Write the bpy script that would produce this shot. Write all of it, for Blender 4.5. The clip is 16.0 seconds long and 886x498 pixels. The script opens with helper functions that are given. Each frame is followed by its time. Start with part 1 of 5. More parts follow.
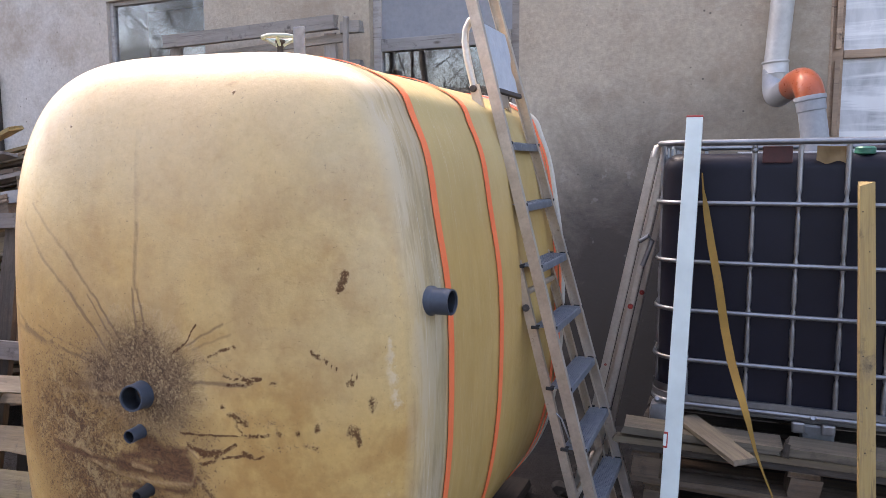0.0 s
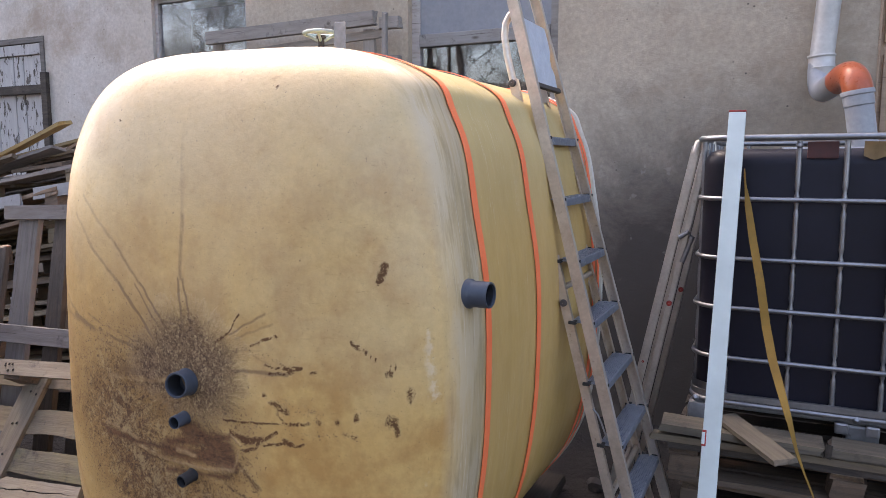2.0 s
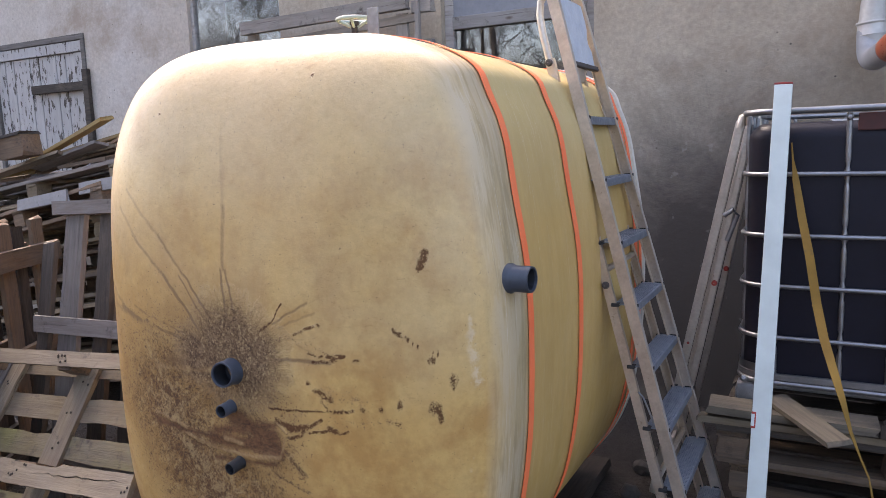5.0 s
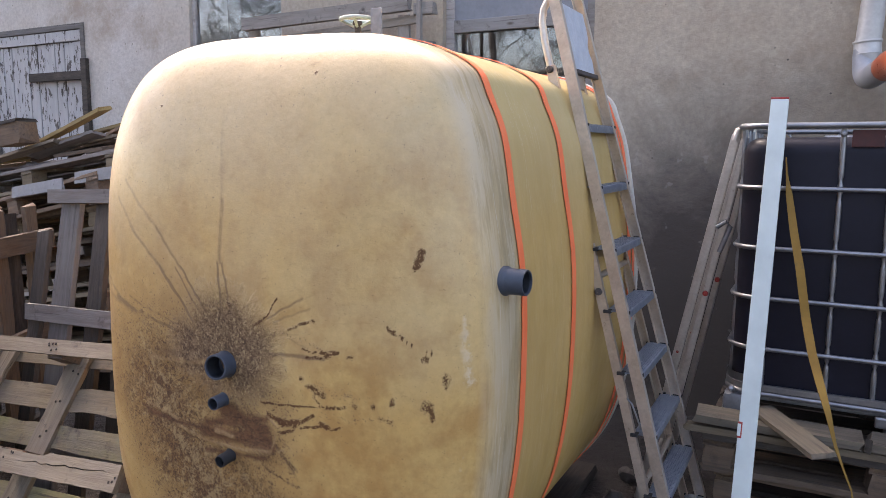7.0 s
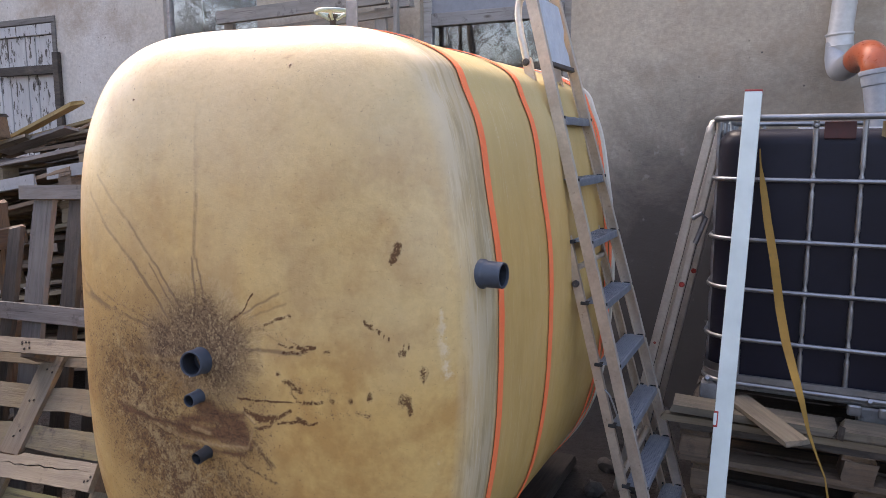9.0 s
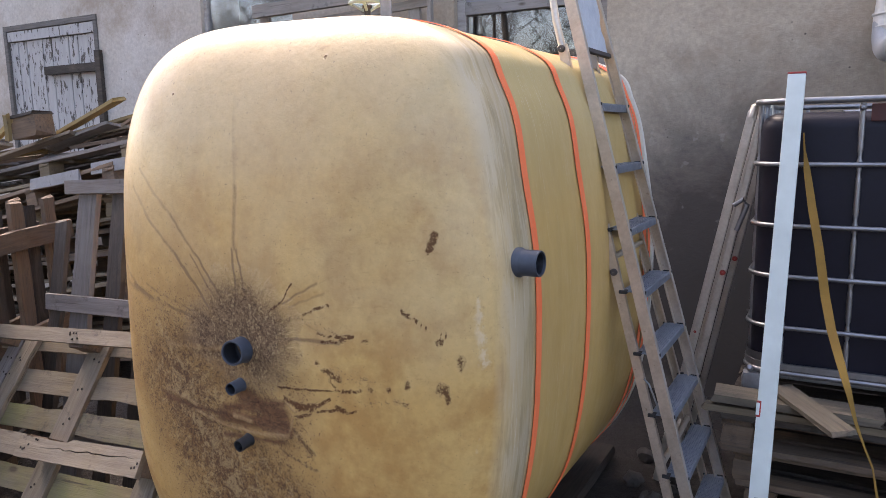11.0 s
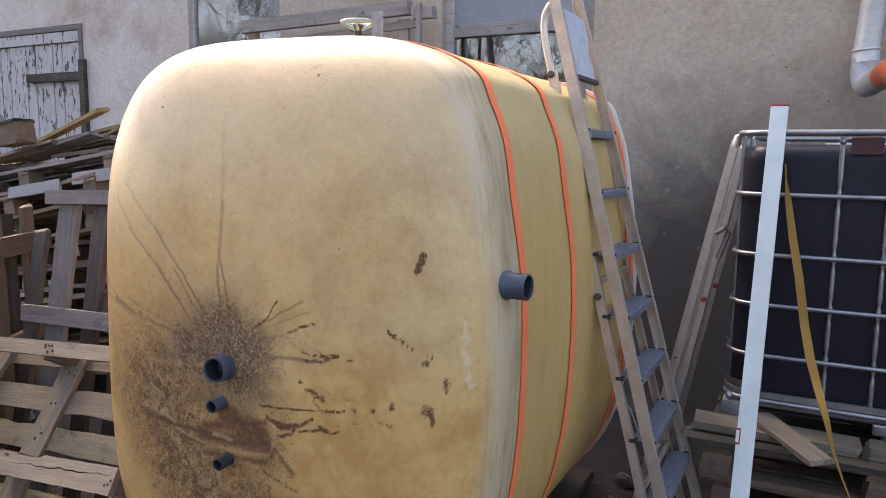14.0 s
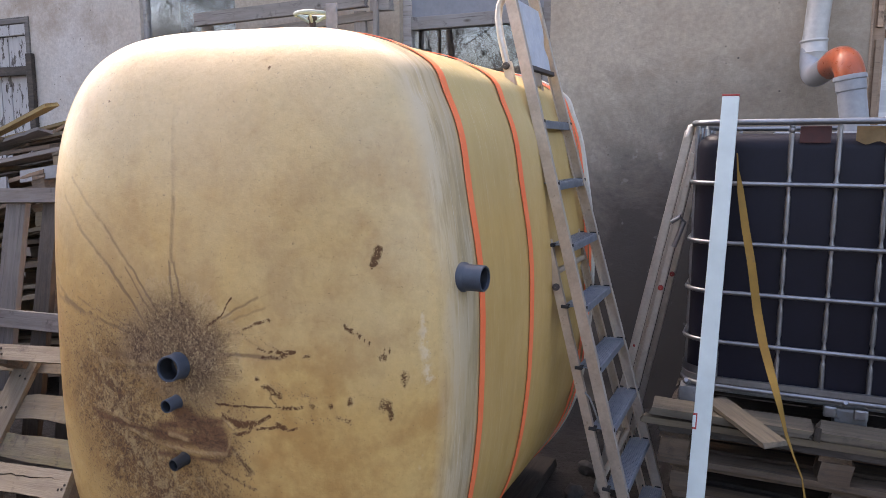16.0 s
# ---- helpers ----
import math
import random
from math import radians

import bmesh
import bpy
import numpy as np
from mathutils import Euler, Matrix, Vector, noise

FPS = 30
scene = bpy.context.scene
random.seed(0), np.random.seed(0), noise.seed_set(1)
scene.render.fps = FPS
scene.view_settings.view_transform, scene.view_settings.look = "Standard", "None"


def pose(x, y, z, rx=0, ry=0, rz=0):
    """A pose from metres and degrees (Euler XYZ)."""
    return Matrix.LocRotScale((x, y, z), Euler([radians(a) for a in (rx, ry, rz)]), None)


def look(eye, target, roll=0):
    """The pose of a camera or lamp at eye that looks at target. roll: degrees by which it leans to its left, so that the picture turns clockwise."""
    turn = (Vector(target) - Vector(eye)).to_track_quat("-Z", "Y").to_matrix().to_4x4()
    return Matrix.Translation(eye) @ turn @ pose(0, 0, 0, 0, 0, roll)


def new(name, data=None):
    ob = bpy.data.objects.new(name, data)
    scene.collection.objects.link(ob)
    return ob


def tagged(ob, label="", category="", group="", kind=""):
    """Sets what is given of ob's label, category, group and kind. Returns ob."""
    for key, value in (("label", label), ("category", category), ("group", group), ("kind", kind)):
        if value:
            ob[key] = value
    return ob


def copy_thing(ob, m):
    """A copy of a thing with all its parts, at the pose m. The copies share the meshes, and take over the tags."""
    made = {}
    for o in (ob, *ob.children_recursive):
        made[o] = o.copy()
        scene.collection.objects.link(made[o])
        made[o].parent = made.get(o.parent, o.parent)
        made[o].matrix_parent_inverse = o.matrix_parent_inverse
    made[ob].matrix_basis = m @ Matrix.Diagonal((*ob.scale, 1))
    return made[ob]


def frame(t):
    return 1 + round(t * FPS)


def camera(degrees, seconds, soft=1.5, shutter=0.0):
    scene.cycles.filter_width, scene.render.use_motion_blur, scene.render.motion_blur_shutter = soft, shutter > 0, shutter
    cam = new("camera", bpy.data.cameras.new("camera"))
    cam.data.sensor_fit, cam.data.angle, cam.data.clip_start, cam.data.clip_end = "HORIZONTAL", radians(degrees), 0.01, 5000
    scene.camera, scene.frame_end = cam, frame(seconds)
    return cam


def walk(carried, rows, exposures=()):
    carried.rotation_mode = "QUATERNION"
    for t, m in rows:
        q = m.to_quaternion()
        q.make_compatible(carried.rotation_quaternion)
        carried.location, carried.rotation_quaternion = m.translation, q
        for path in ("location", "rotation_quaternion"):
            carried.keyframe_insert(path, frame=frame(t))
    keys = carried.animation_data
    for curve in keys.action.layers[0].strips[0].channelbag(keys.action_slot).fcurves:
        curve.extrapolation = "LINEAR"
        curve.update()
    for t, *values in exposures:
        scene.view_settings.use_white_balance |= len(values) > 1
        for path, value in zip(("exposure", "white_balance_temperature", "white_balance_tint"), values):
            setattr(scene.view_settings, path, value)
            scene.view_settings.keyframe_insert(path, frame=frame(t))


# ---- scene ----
cam = camera(62.7, 16.0, 0.85)
PATH = [
    (0, (0.036, 0.046, 1.531), (-0.728, 1.88, 1.304), -0.3),
    (0.5, (0.043, 0.033, 1.529), (-0.771, 1.846, 1.309), -0.2),
    (1, (0.036, 0.029, 1.528), (-0.821, 1.824, 1.317), -0.1),
    (1.5, (0.032, 0.029, 1.525), (-0.839, 1.815, 1.299), 0.2),
    (2, (0.032, 0.031, 1.525), (-0.819, 1.825, 1.288), -0.1),
    (2.5, (0.033, 0.03, 1.524), (-0.843, 1.81, 1.272), -0.4),
    (3, (0.032, 0.029, 1.522), (-0.858, 1.801, 1.262), 0.1),
    (3.5, (0.034, 0.033, 1.524), (-0.847, 1.809, 1.261), -0.3),
    (4, (0.041, 0.038, 1.522), (-0.84, 1.814, 1.253), -0.3),
    (4.2, (0.035, 0.042, 1.527), (-0.914, 1.786, 1.254), -2.3),
    (6.3, (0.016, 0.044, 1.526), (-0.902, 1.798, 1.235), -0.8),
    (6.5, (0.018, 0.041, 1.525), (-0.905, 1.792, 1.241), -0.4),
    (7, (0.017, 0.023, 1.524), (-0.905, 1.777, 1.252), 0.2),
    (7.5, (0.015, 0.025, 1.527), (-0.853, 1.809, 1.272), 0.4),
    (8, (0.023, 0.03, 1.525), (-0.821, 1.825, 1.269), 0.1),
    (8.5, (0.025, 0.03, 1.522), (-0.833, 1.816, 1.25), 0.1),
    (8.7, (0.025, 0.03, 1.522), (-0.84, 1.811, 1.242), 0.0),
    (10.8, (0.023, 0.029, 1.52), (-0.893, 1.778, 1.203), 0.2),
    (11, (0.023, 0.03, 1.517), (-0.936, 1.757, 1.205), -1.0),
    (11.5, (0.018, 0.029, 1.518), (-0.963, 1.741, 1.192), -1.2),
    (12, (-0.006, 0.033, 1.519), (-1.084, 1.689, 1.209), -1.4),
    (12.5, (-0.002, 0.041, 1.523), (-1.002, 1.744, 1.204), -0.9),
    (13, (-0.002, 0.04, 1.52), (-0.937, 1.785, 1.23), 1.1),
    (13.5, (0.022, 0.035, 1.523), (-0.894, 1.792, 1.256), -1.1),
    (14, (0.003, 0.02, 1.522), (-0.909, 1.781, 1.262), 0.7),
    (14.5, (0.005, 0.018, 1.525), (-0.919, 1.774, 1.273), -0.2),
    (15, (0.005, 0.025, 1.522), (-0.902, 1.785, 1.244), -0.2),
    (15.5, (0.013, 0.029, 1.52), (-0.845, 1.812, 1.231), 0.1),
    (16, (0.019, 0.034, 1.519), (-0.804, 1.835, 1.242), 0.1),
]
walk(cam, [(t, look(eye, target, roll)) for t, eye, target, roll in PATH], [(0, 2.81, 7350, 20), (0.5, 2.80, 7350, 20), (2, 2.71, 7350, 20), (16, 2.68, 7350, 20)])


# ---------------------------------------------------------------- light
world = bpy.data.worlds.new("overcast_sky")
scene.world = world
world.use_nodes = True
wn = world.node_tree
wn.nodes.clear()
sky = wn.nodes.new("ShaderNodeTexSky")
sky.sky_type = "NISHITA"
sky.sun_disc = False
sky.sun_elevation = radians(48)
sky.sun_rotation = radians(-54)
sky.air_density, sky.dust_density, sky.ozone_density = 1.0, 4.0, 1.0
bg = wn.nodes.new("ShaderNodeBackground")
bg.inputs["Strength"].default_value = 0.11
wo = wn.nodes.new("ShaderNodeOutputWorld")
wn.links.new(sky.outputs[0], bg.inputs[0])
wn.links.new(bg.outputs[0], wo.inputs[0])

sun_data = bpy.data.lights.new("sun", "SUN")
sun_data.energy, sun_data.angle, sun_data.color = 1.08, radians(20), (1.0, 0.96, 0.92)
sun = new("sun", sun_data)
sun.matrix_world = look((-7.2, 6.0, 10.5), (-1.3, 1.8, 1.5))


# ---------------------------------------------------------------- material helpers
class Nodes:
    """Small wrapper that makes and links shader nodes."""

    def __init__(self, name):
        self.m = bpy.data.materials.new(name)
        self.m.use_nodes = True
        self.t = self.m.node_tree
        self.t.nodes.clear()
        self.out = self.t.nodes.new("ShaderNodeOutputMaterial")
        self.bsdf = self.t.nodes.new("ShaderNodeBsdfPrincipled")
        self.link(self.bsdf.outputs[0], self.out.inputs[0])

    def link(self, a, b):
        self.t.links.new(a, b)

    def n(self, kind):
        return self.t.nodes.new("ShaderNode" + kind)

    def put(self, socket, value):
        if isinstance(value, bpy.types.NodeSocket):
            self.link(value, socket)
        else:
            socket.default_value = value

    def coords(self, scale=(1, 1, 1), kind="Object", scatter=0.0):
        tc, mp = self.n("TexCoord"), self.n("Mapping")
        mp.inputs["Scale"].default_value = scale
        src = tc.outputs[kind]
        if scatter:
            oi, mul, add = self.n("ObjectInfo"), self.n("Math"), self.n("VectorMath")
            mul.operation = "MULTIPLY"
            self.link(oi.outputs["Random"], mul.inputs[0])
            mul.inputs[1].default_value = scatter
            self.link(src, add.inputs[0])
            self.link(mul.outputs[0], add.inputs[1])
            src = add.outputs[0]
        self.link(src, mp.inputs["Vector"])
        return mp.outputs[0]

    def noise(self, vec, scale, detail=6.0, rough=0.6, distortion=0.0):
        nz = self.n("TexNoise")
        nz.inputs["Scale"].default_value, nz.inputs["Detail"].default_value = scale, detail
        nz.inputs["Roughness"].default_value, nz.inputs["Distortion"].default_value = rough, distortion
        self.link(vec, nz.inputs["Vector"])
        return nz.outputs[0]

    def ramp(self, fac, *stops):
        most = max(p for p, _ in stops)
        if most > 1:
            fac, stops = self.math("DIVIDE", fac, most), [(p / most, c) for p, c in stops]
        r = self.n("ValToRGB")
        e = r.color_ramp.elements
        while len(e) < len(stops):
            e.new(0.5)
        for el, (p, c) in zip(e, stops):
            el.position = p
            el.color = (c, c, c, 1) if isinstance(c, (int, float)) else (*c, 1)
        self.link(fac, r.inputs[0])
        return r.outputs[0]

    def mix(self, fac, a, b, blend="MIX"):
        x = self.n("MixRGB")
        x.blend_type = blend
        self.put(x.inputs[0], fac)
        self.put(x.inputs[1], (*a, 1) if isinstance(a, tuple) else a)
        self.put(x.inputs[2], (*b, 1) if isinstance(b, tuple) else b)
        return x.outputs[0]

    def math(self, op, a, b=0.0, clamp=False):
        x = self.n("Math")
        x.operation, x.use_clamp = op, clamp
        self.put(x.inputs[0], a)
        self.put(x.inputs[1], b)
        return x.outputs[0]

    def span(self, value, *stops):
        """A piecewise straight curve through rows of (value, result)."""
        out = None
        for (a, u), (b, w) in zip(stops, stops[1:]):
            m = self.n("MapRange")
            m.clamp = True
            self.link(value, m.inputs[0])
            for i, x in enumerate((a, b, 0.0, w - u)):
                m.inputs[i + 1].default_value = x
            out = m.outputs[0] if out is None else self.math("ADD", out, m.outputs[0])
        return self.math("ADD", out, stops[0][1])

    def bump(self, height, strength=0.3, distance=0.01, under=None):
        b = self.n("Bump")
        b.inputs["Strength"].default_value, b.inputs["Distance"].default_value = strength, distance
        self.link(height, b.inputs["Height"])
        if under is not None:
            self.link(under, b.inputs["Normal"])
        return b.outputs[0]

    def finish(self, color, rough, metal=0.0, normal=None, **more):
        self.put(self.bsdf.inputs["Base Color"], (*color, 1) if isinstance(color, tuple) else color)
        self.put(self.bsdf.inputs["Roughness"], rough)
        self.put(self.bsdf.inputs["Metallic"], metal)
        if normal is not None:
            self.link(normal, self.bsdf.inputs["Normal"])
        for key, value in more.items():
            self.put(self.bsdf.inputs[key.replace("_", " ").title().replace("Ior", "IOR")], value)
        return self.m


def mixed(name, a, b, scale=4.0, rough=(0.5, 0.7), metal=0.0, grain=40.0, bump=0.15, distance=0.004, scatter=3.0, dirt=None, dirt_at=0.62):
    """A two-tone worn surface: broad stains between a and b, fine grain, and optional dirt."""
    k = Nodes(name)
    v = k.coords(scatter=scatter)
    big, fine = k.noise(v, scale, 5), k.noise(v, grain, 6)
    c = k.mix(k.ramp(big, (0.3, 0.0), (0.7, 1.0)), a, b)
    c = k.mix(0.25, c, k.ramp(fine, (0.3, 0.55), (0.7, 1.3)), "MULTIPLY")
    if dirt:
        c = k.mix(k.ramp(k.noise(v, scale * 2.3, 8, 0.7), (dirt_at, 0.0), (dirt_at + 0.12, 1.0)), c, dirt)
    r = k.ramp(fine, (0.3, rough[0]), (0.7, rough[1]))
    return k.finish(c, r, metal, k.bump(fine, bump, distance))


def wood(name, light, dark, grey=0.4, green=0.0, rough=0.8):
    """Weathered sawn wood, grain along local x."""
    k = Nodes(name)
    v = k.coords((1.6, 22, 22), scatter=7.0)
    w = k.coords((1, 1, 1), scatter=7.0)
    grain = k.noise(v, 2.2, 8, 0.65, 0.6)
    fine = k.noise(k.coords((6, 120, 120), scatter=5.0), 2.0, 4, 0.6)
    blot = k.noise(w, 5.0, 6, 0.65)
    c = k.mix(k.ramp(grain, (0.32, 0.0), (0.68, 1.0)), dark, light)
    oi = k.n("ObjectInfo")
    tone = k.ramp(oi.outputs["Random"], (0.0, 0.62), (0.5, 0.9), (1.0, 1.18))
    c = k.mix(1.0, c, tone, "MULTIPLY")
    grey_c = (0.20, 0.18, 0.155)
    c = k.mix(k.math("MULTIPLY", k.ramp(blot, (0.35, 0.0), (0.65, 1.0)), grey), c, grey_c)
    if green:
        c = k.mix(k.math("MULTIPLY", k.ramp(k.noise(w, 3.0, 6), (0.45, 0.0), (0.62, 1.0)), green), c, (0.16, 0.17, 0.045))
    c = k.mix(k.ramp(k.noise(k.coords((2.2, 9, 9), scatter=3.0), 1.0, 8, 0.75, 0.6), (0.50, 0.0), (0.70, 0.6)), c, (0.13, 0.10, 0.08))
    c = k.mix(k.ramp(k.noise(w, 9.0, 8, 0.7), (0.58, 0.0), (0.70, 0.85)), c, (0.05, 0.04, 0.033))
    c = k.mix(k.ramp(k.noise(k.coords((0.9, 30, 30), scatter=11.0), 1.6, 6, 0.6, 0.4), (0.30, 0.85), (0.37, 0.0)), c, (0.05, 0.038, 0.03))
    knot = k.n("TexVoronoi")
    knot.inputs["Scale"].default_value = 2.3
    k.link(k.coords((1.2, 3.0, 3.0), scatter=9.0), knot.inputs["Vector"])
    c = k.mix(k.ramp(knot.outputs["Distance"], (0.05, 0.8), (0.1, 0.0)), c, (0.06, 0.04, 0.025))
    h = k.mix(0.5, grain, fine)
    return k.finish(c, k.ramp(fine, (0.3, rough - 0.1), (0.7, min(1.0, rough + 0.15))), 0.0, k.bump(h, 0.55, 0.004))


def plaster(name):
    """Old cement render with stains, patches and pitting, and with shade and haze painted in."""
    k = Nodes(name)
    v = k.coords()
    big = k.noise(v, 0.55, 6, 0.6)
    mid = k.noise(v, 2.4, 8, 0.68, 0.3)
    fine = k.noise(v, 34, 8, 0.75)
    c = k.mix(k.ramp(big, (0.35, 0.0), (0.68, 1.0)), (0.40, 0.335, 0.255), (0.52, 0.455, 0.37))
    c = k.mix(k.ramp(mid, (0.45, 0.0), (0.8, 0.6)), c, (0.36, 0.285, 0.215))
    # hazy veil beyond the middle window, painted in as a paler grey tone
    along = k.n("SeparateXYZ")
    k.link(v, along.inputs[0])
    haze_veil = k.math("MULTIPLY", k.span(along.outputs[0], (-5.2, 1.0), (-3.4, 0.0)), k.ramp(k.noise(v, 1.4, 8, 0.7, 0.5), (0.30, 0.35), (0.6, 0.85)))
    c = k.mix(haze_veil, c, (0.58, 0.55, 0.52))
    c = k.mix(0.6, c, k.ramp(fine, (0.25, 0.55), (0.75, 1.35)), "MULTIPLY")
    c = k.mix(k.ramp(k.noise(v, 1.1, 9, 0.7, 0.15), (0.47, 0.0), (0.62, 0.7)), c, (0.30, 0.225, 0.16))
    # shade beside the container painted as a dark patch, and a second low one
    shaded = None
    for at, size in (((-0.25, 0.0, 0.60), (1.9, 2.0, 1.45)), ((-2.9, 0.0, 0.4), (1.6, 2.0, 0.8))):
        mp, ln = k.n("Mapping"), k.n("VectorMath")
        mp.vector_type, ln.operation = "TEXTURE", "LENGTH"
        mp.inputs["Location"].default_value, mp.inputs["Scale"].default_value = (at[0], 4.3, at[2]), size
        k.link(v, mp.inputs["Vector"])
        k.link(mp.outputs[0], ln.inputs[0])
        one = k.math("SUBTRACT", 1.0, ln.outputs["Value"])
        shaded = one if shaded is None else k.math("MAXIMUM", shaded, one)
    shaded = k.ramp(k.math("ADD", shaded, k.math("MULTIPLY", k.noise(v, 2.2, 9, 0.72, 0.6), 0.9)), (0.40, 0.0), (1.05, 0.92))
    c = k.mix(shaded, c, (0.062, 0.051, 0.046))
    pits = k.n("TexVoronoi")
    pits.inputs["Scale"].default_value = 16
    k.link(v, pits.inputs["Vector"])
    spots = k.math("MULTIPLY", k.ramp(pits.outputs["Distance"], (0.05, 1.0), (0.11, 0.0)), k.ramp(k.noise(v, 5.0, 2), (0.52, 0.0), (0.6, 1.0)))
    c = k.mix(spots, c, (0.10, 0.085, 0.07))
    pale = k.math("MULTIPLY", k.ramp(k.noise(v, 11.0, 3), (0.68, 0.0), (0.73, 1.0)), 0.2)
    c = k.mix(pale, c, (0.5, 0.46, 0.41))
    h = k.mix(0.35, fine, mid)
    nrm = k.bump(h, 0.6, 0.012)
    return k.finish(c, k.ramp(fine, (0.3, 0.8), (0.7, 0.98)), 0.0, nrm)


def segment_group():
    """A node group: 1 near the line from A to B (in the x, z plane), fading over Width."""
    g = bpy.data.node_groups.new("stain_line", "ShaderNodeTree")
    for nm, kind in (("P", "NodeSocketVector"), ("A", "NodeSocketVector"), ("B", "NodeSocketVector"), ("Width", "NodeSocketFloat")):
        g.interface.new_socket(nm, in_out="INPUT", socket_type=kind)
    g.interface.new_socket("Mask", in_out="OUTPUT", socket_type="NodeSocketFloat")
    gi, go = g.nodes.new("NodeGroupInput"), g.nodes.new("NodeGroupOutput")

    def vm(op, a, b=None):
        x = g.nodes.new("ShaderNodeVectorMath")
        x.operation = op
        g.links.new(a, x.inputs[0])
        if b is not None:
            g.links.new(b, x.inputs[3 if op == "SCALE" else 1])
        return x

    def fm(op, a, b, clamp=False):
        x = g.nodes.new("ShaderNodeMath")
        x.operation, x.use_clamp = op, clamp
        for s, val in zip(x.inputs, (a, b)):
            if isinstance(val, (int, float)):
                s.default_value = val
            else:
                g.links.new(val, s)
        return x.outputs[0]

    p, a, b, w = (gi.outputs[i] for i in range(4))
    pa, ba = vm("SUBTRACT", p, a).outputs[0], vm("SUBTRACT", b, a).outputs[0]
    t = fm("DIVIDE", vm("DOT_PRODUCT", pa, ba).outputs["Value"], vm("DOT_PRODUCT", ba, ba).outputs["Value"], True)
    near = vm("SCALE", ba, t).outputs[0]
    d = vm("LENGTH", vm("SUBTRACT", pa, near).outputs[0]).outputs["Value"]
    g.links.new(fm("SUBTRACT", 1.0, fm("DIVIDE", d, w), True), go.inputs[0])
    return g


STAIN = segment_group()


def tank_material():
    """Aged yellow glass-fibre with radial creases and dried dirt round the outlet on its front."""
    k = Nodes("glass_fibre_tank")
    v = k.coords()
    big, mid, fine = k.noise(v, 1.7, 5, 0.55), k.noise(v, 6.5, 7, 0.65), k.noise(v, 55, 6, 0.7)
    gran = k.noise(v, 120, 6, 0.75, 0.4)
    sep = k.n("SeparateXYZ")
    k.link(v, sep.inputs[0])
    X, Y, Z = sep.outputs
    c = k.mix(k.ramp(big, (0.33, 0.0), (0.66, 1.0)), (0.56, 0.325, 0.098), (0.645, 0.435, 0.172))
    c = k.mix(k.math("MULTIPLY", k.ramp(mid, (0.42, 0.0), (0.60, 1.0)), 0.85), c, (0.44, 0.235, 0.068))
    # pale chalked gel coat, patchy, mostly high on the shell
    chalked = k.math("ADD", k.span(Z, (-0.15, 0.0), (0.62, 0.5)), k.math("MULTIPLY", k.noise(v, 3.1, 7, 0.62, 0.5), 0.9))
    c = k.mix(k.ramp(chalked, (0.50, 0.0), (1.0, 0.75)), c, (0.60, 0.45, 0.24))
    c = k.mix(0.24, c, k.ramp(fine, (0.3, 0.7), (0.7, 1.2)), "MULTIPLY")
    c = k.mix(k.ramp(k.noise(v, 18, 8, 0.75, 0.6), (0.56, 0.0), (0.72, 0.4)), c, (0.40, 0.25, 0.095))
    c = k.mix(k.ramp(gran, (0.69, 0.0), (0.73, 0.25)), c, (0.22, 0.13, 0.06))
    # greenish laminate along the shell behind the front
    shell = k.span(Y, (0.06, 0.0), (0.11, 1.0))
    olive = k.mix(k.ramp(k.noise(k.coords((1, 4, 1)), 4.0, 6), (0.35, 0.0), (0.65, 1.0)), (0.495, 0.312, 0.102), (0.565, 0.37, 0.13))
    olive = k.mix(k.span(Z, (0.35, 0.0), (0.85, 0.8)), olive, (0.49, 0.415, 0.20))
    c = k.mix(shell, c, olive)
    # grey scuffed band of brushed resin with streaks that run round the shell
    streak = k.noise(k.coords((1.8, 16, 1.8)), 2.2, 7, 0.66)
    patchy = k.noise(k.coords((1.0, 5, 1.0)), 3.2, 5, 0.6)
    band = k.math("MULTIPLY", k.span(Y, (-0.115, 0.0), (-0.07, 1.0)), k.span(Y, (0.045, 1.0), (0.10, 0.0)))
    worn = k.math("MULTIPLY", band, k.ramp(k.math("ADD", streak, k.math("MULTIPLY", patchy, 1.0)), (0.95, 0.0), (1.08, 1.0)))
    c = k.mix(k.math("MULTIPLY", band, 0.85), c, k.mix(k.span(Y, (-0.06, 0.0), (0.03, 1.0)), (0.53, 0.40, 0.225), (0.42, 0.34, 0.20)))
    c = k.mix(k.math("MULTIPLY", worn, 0.30), c, (0.56, 0.50, 0.40))
    c = k.mix(k.math("MULTIPLY", band, k.ramp(streak, (0.38, 0.45), (0.50, 0.0))), c, (0.22, 0.165, 0.085))
    scr = k.noise(k.coords((0.9, 170, 0.9)), 3.0, 4, 0.6)
    scratch = k.math("MULTIPLY", k.ramp(scr, (0.645, 0.0), (0.68, 1.0)), k.math("MULTIPLY", k.span(Y, (-0.10, 0.0), (-0.03, 1.0)), k.span(Y, (0.15, 1.0), (0.7, 0.06))))
    c = k.mix(k.math("MULTIPLY", scratch, 0.7), c, (0.80, 0.76, 0.66))
    # the stains lie on the front only
    front = k.span(Y, (-0.10, 1.0), (-0.02, 0.0))

    def attr(name):
        n = k.n("Attribute")
        n.attribute_name = name
        return n.outputs["Fac"]

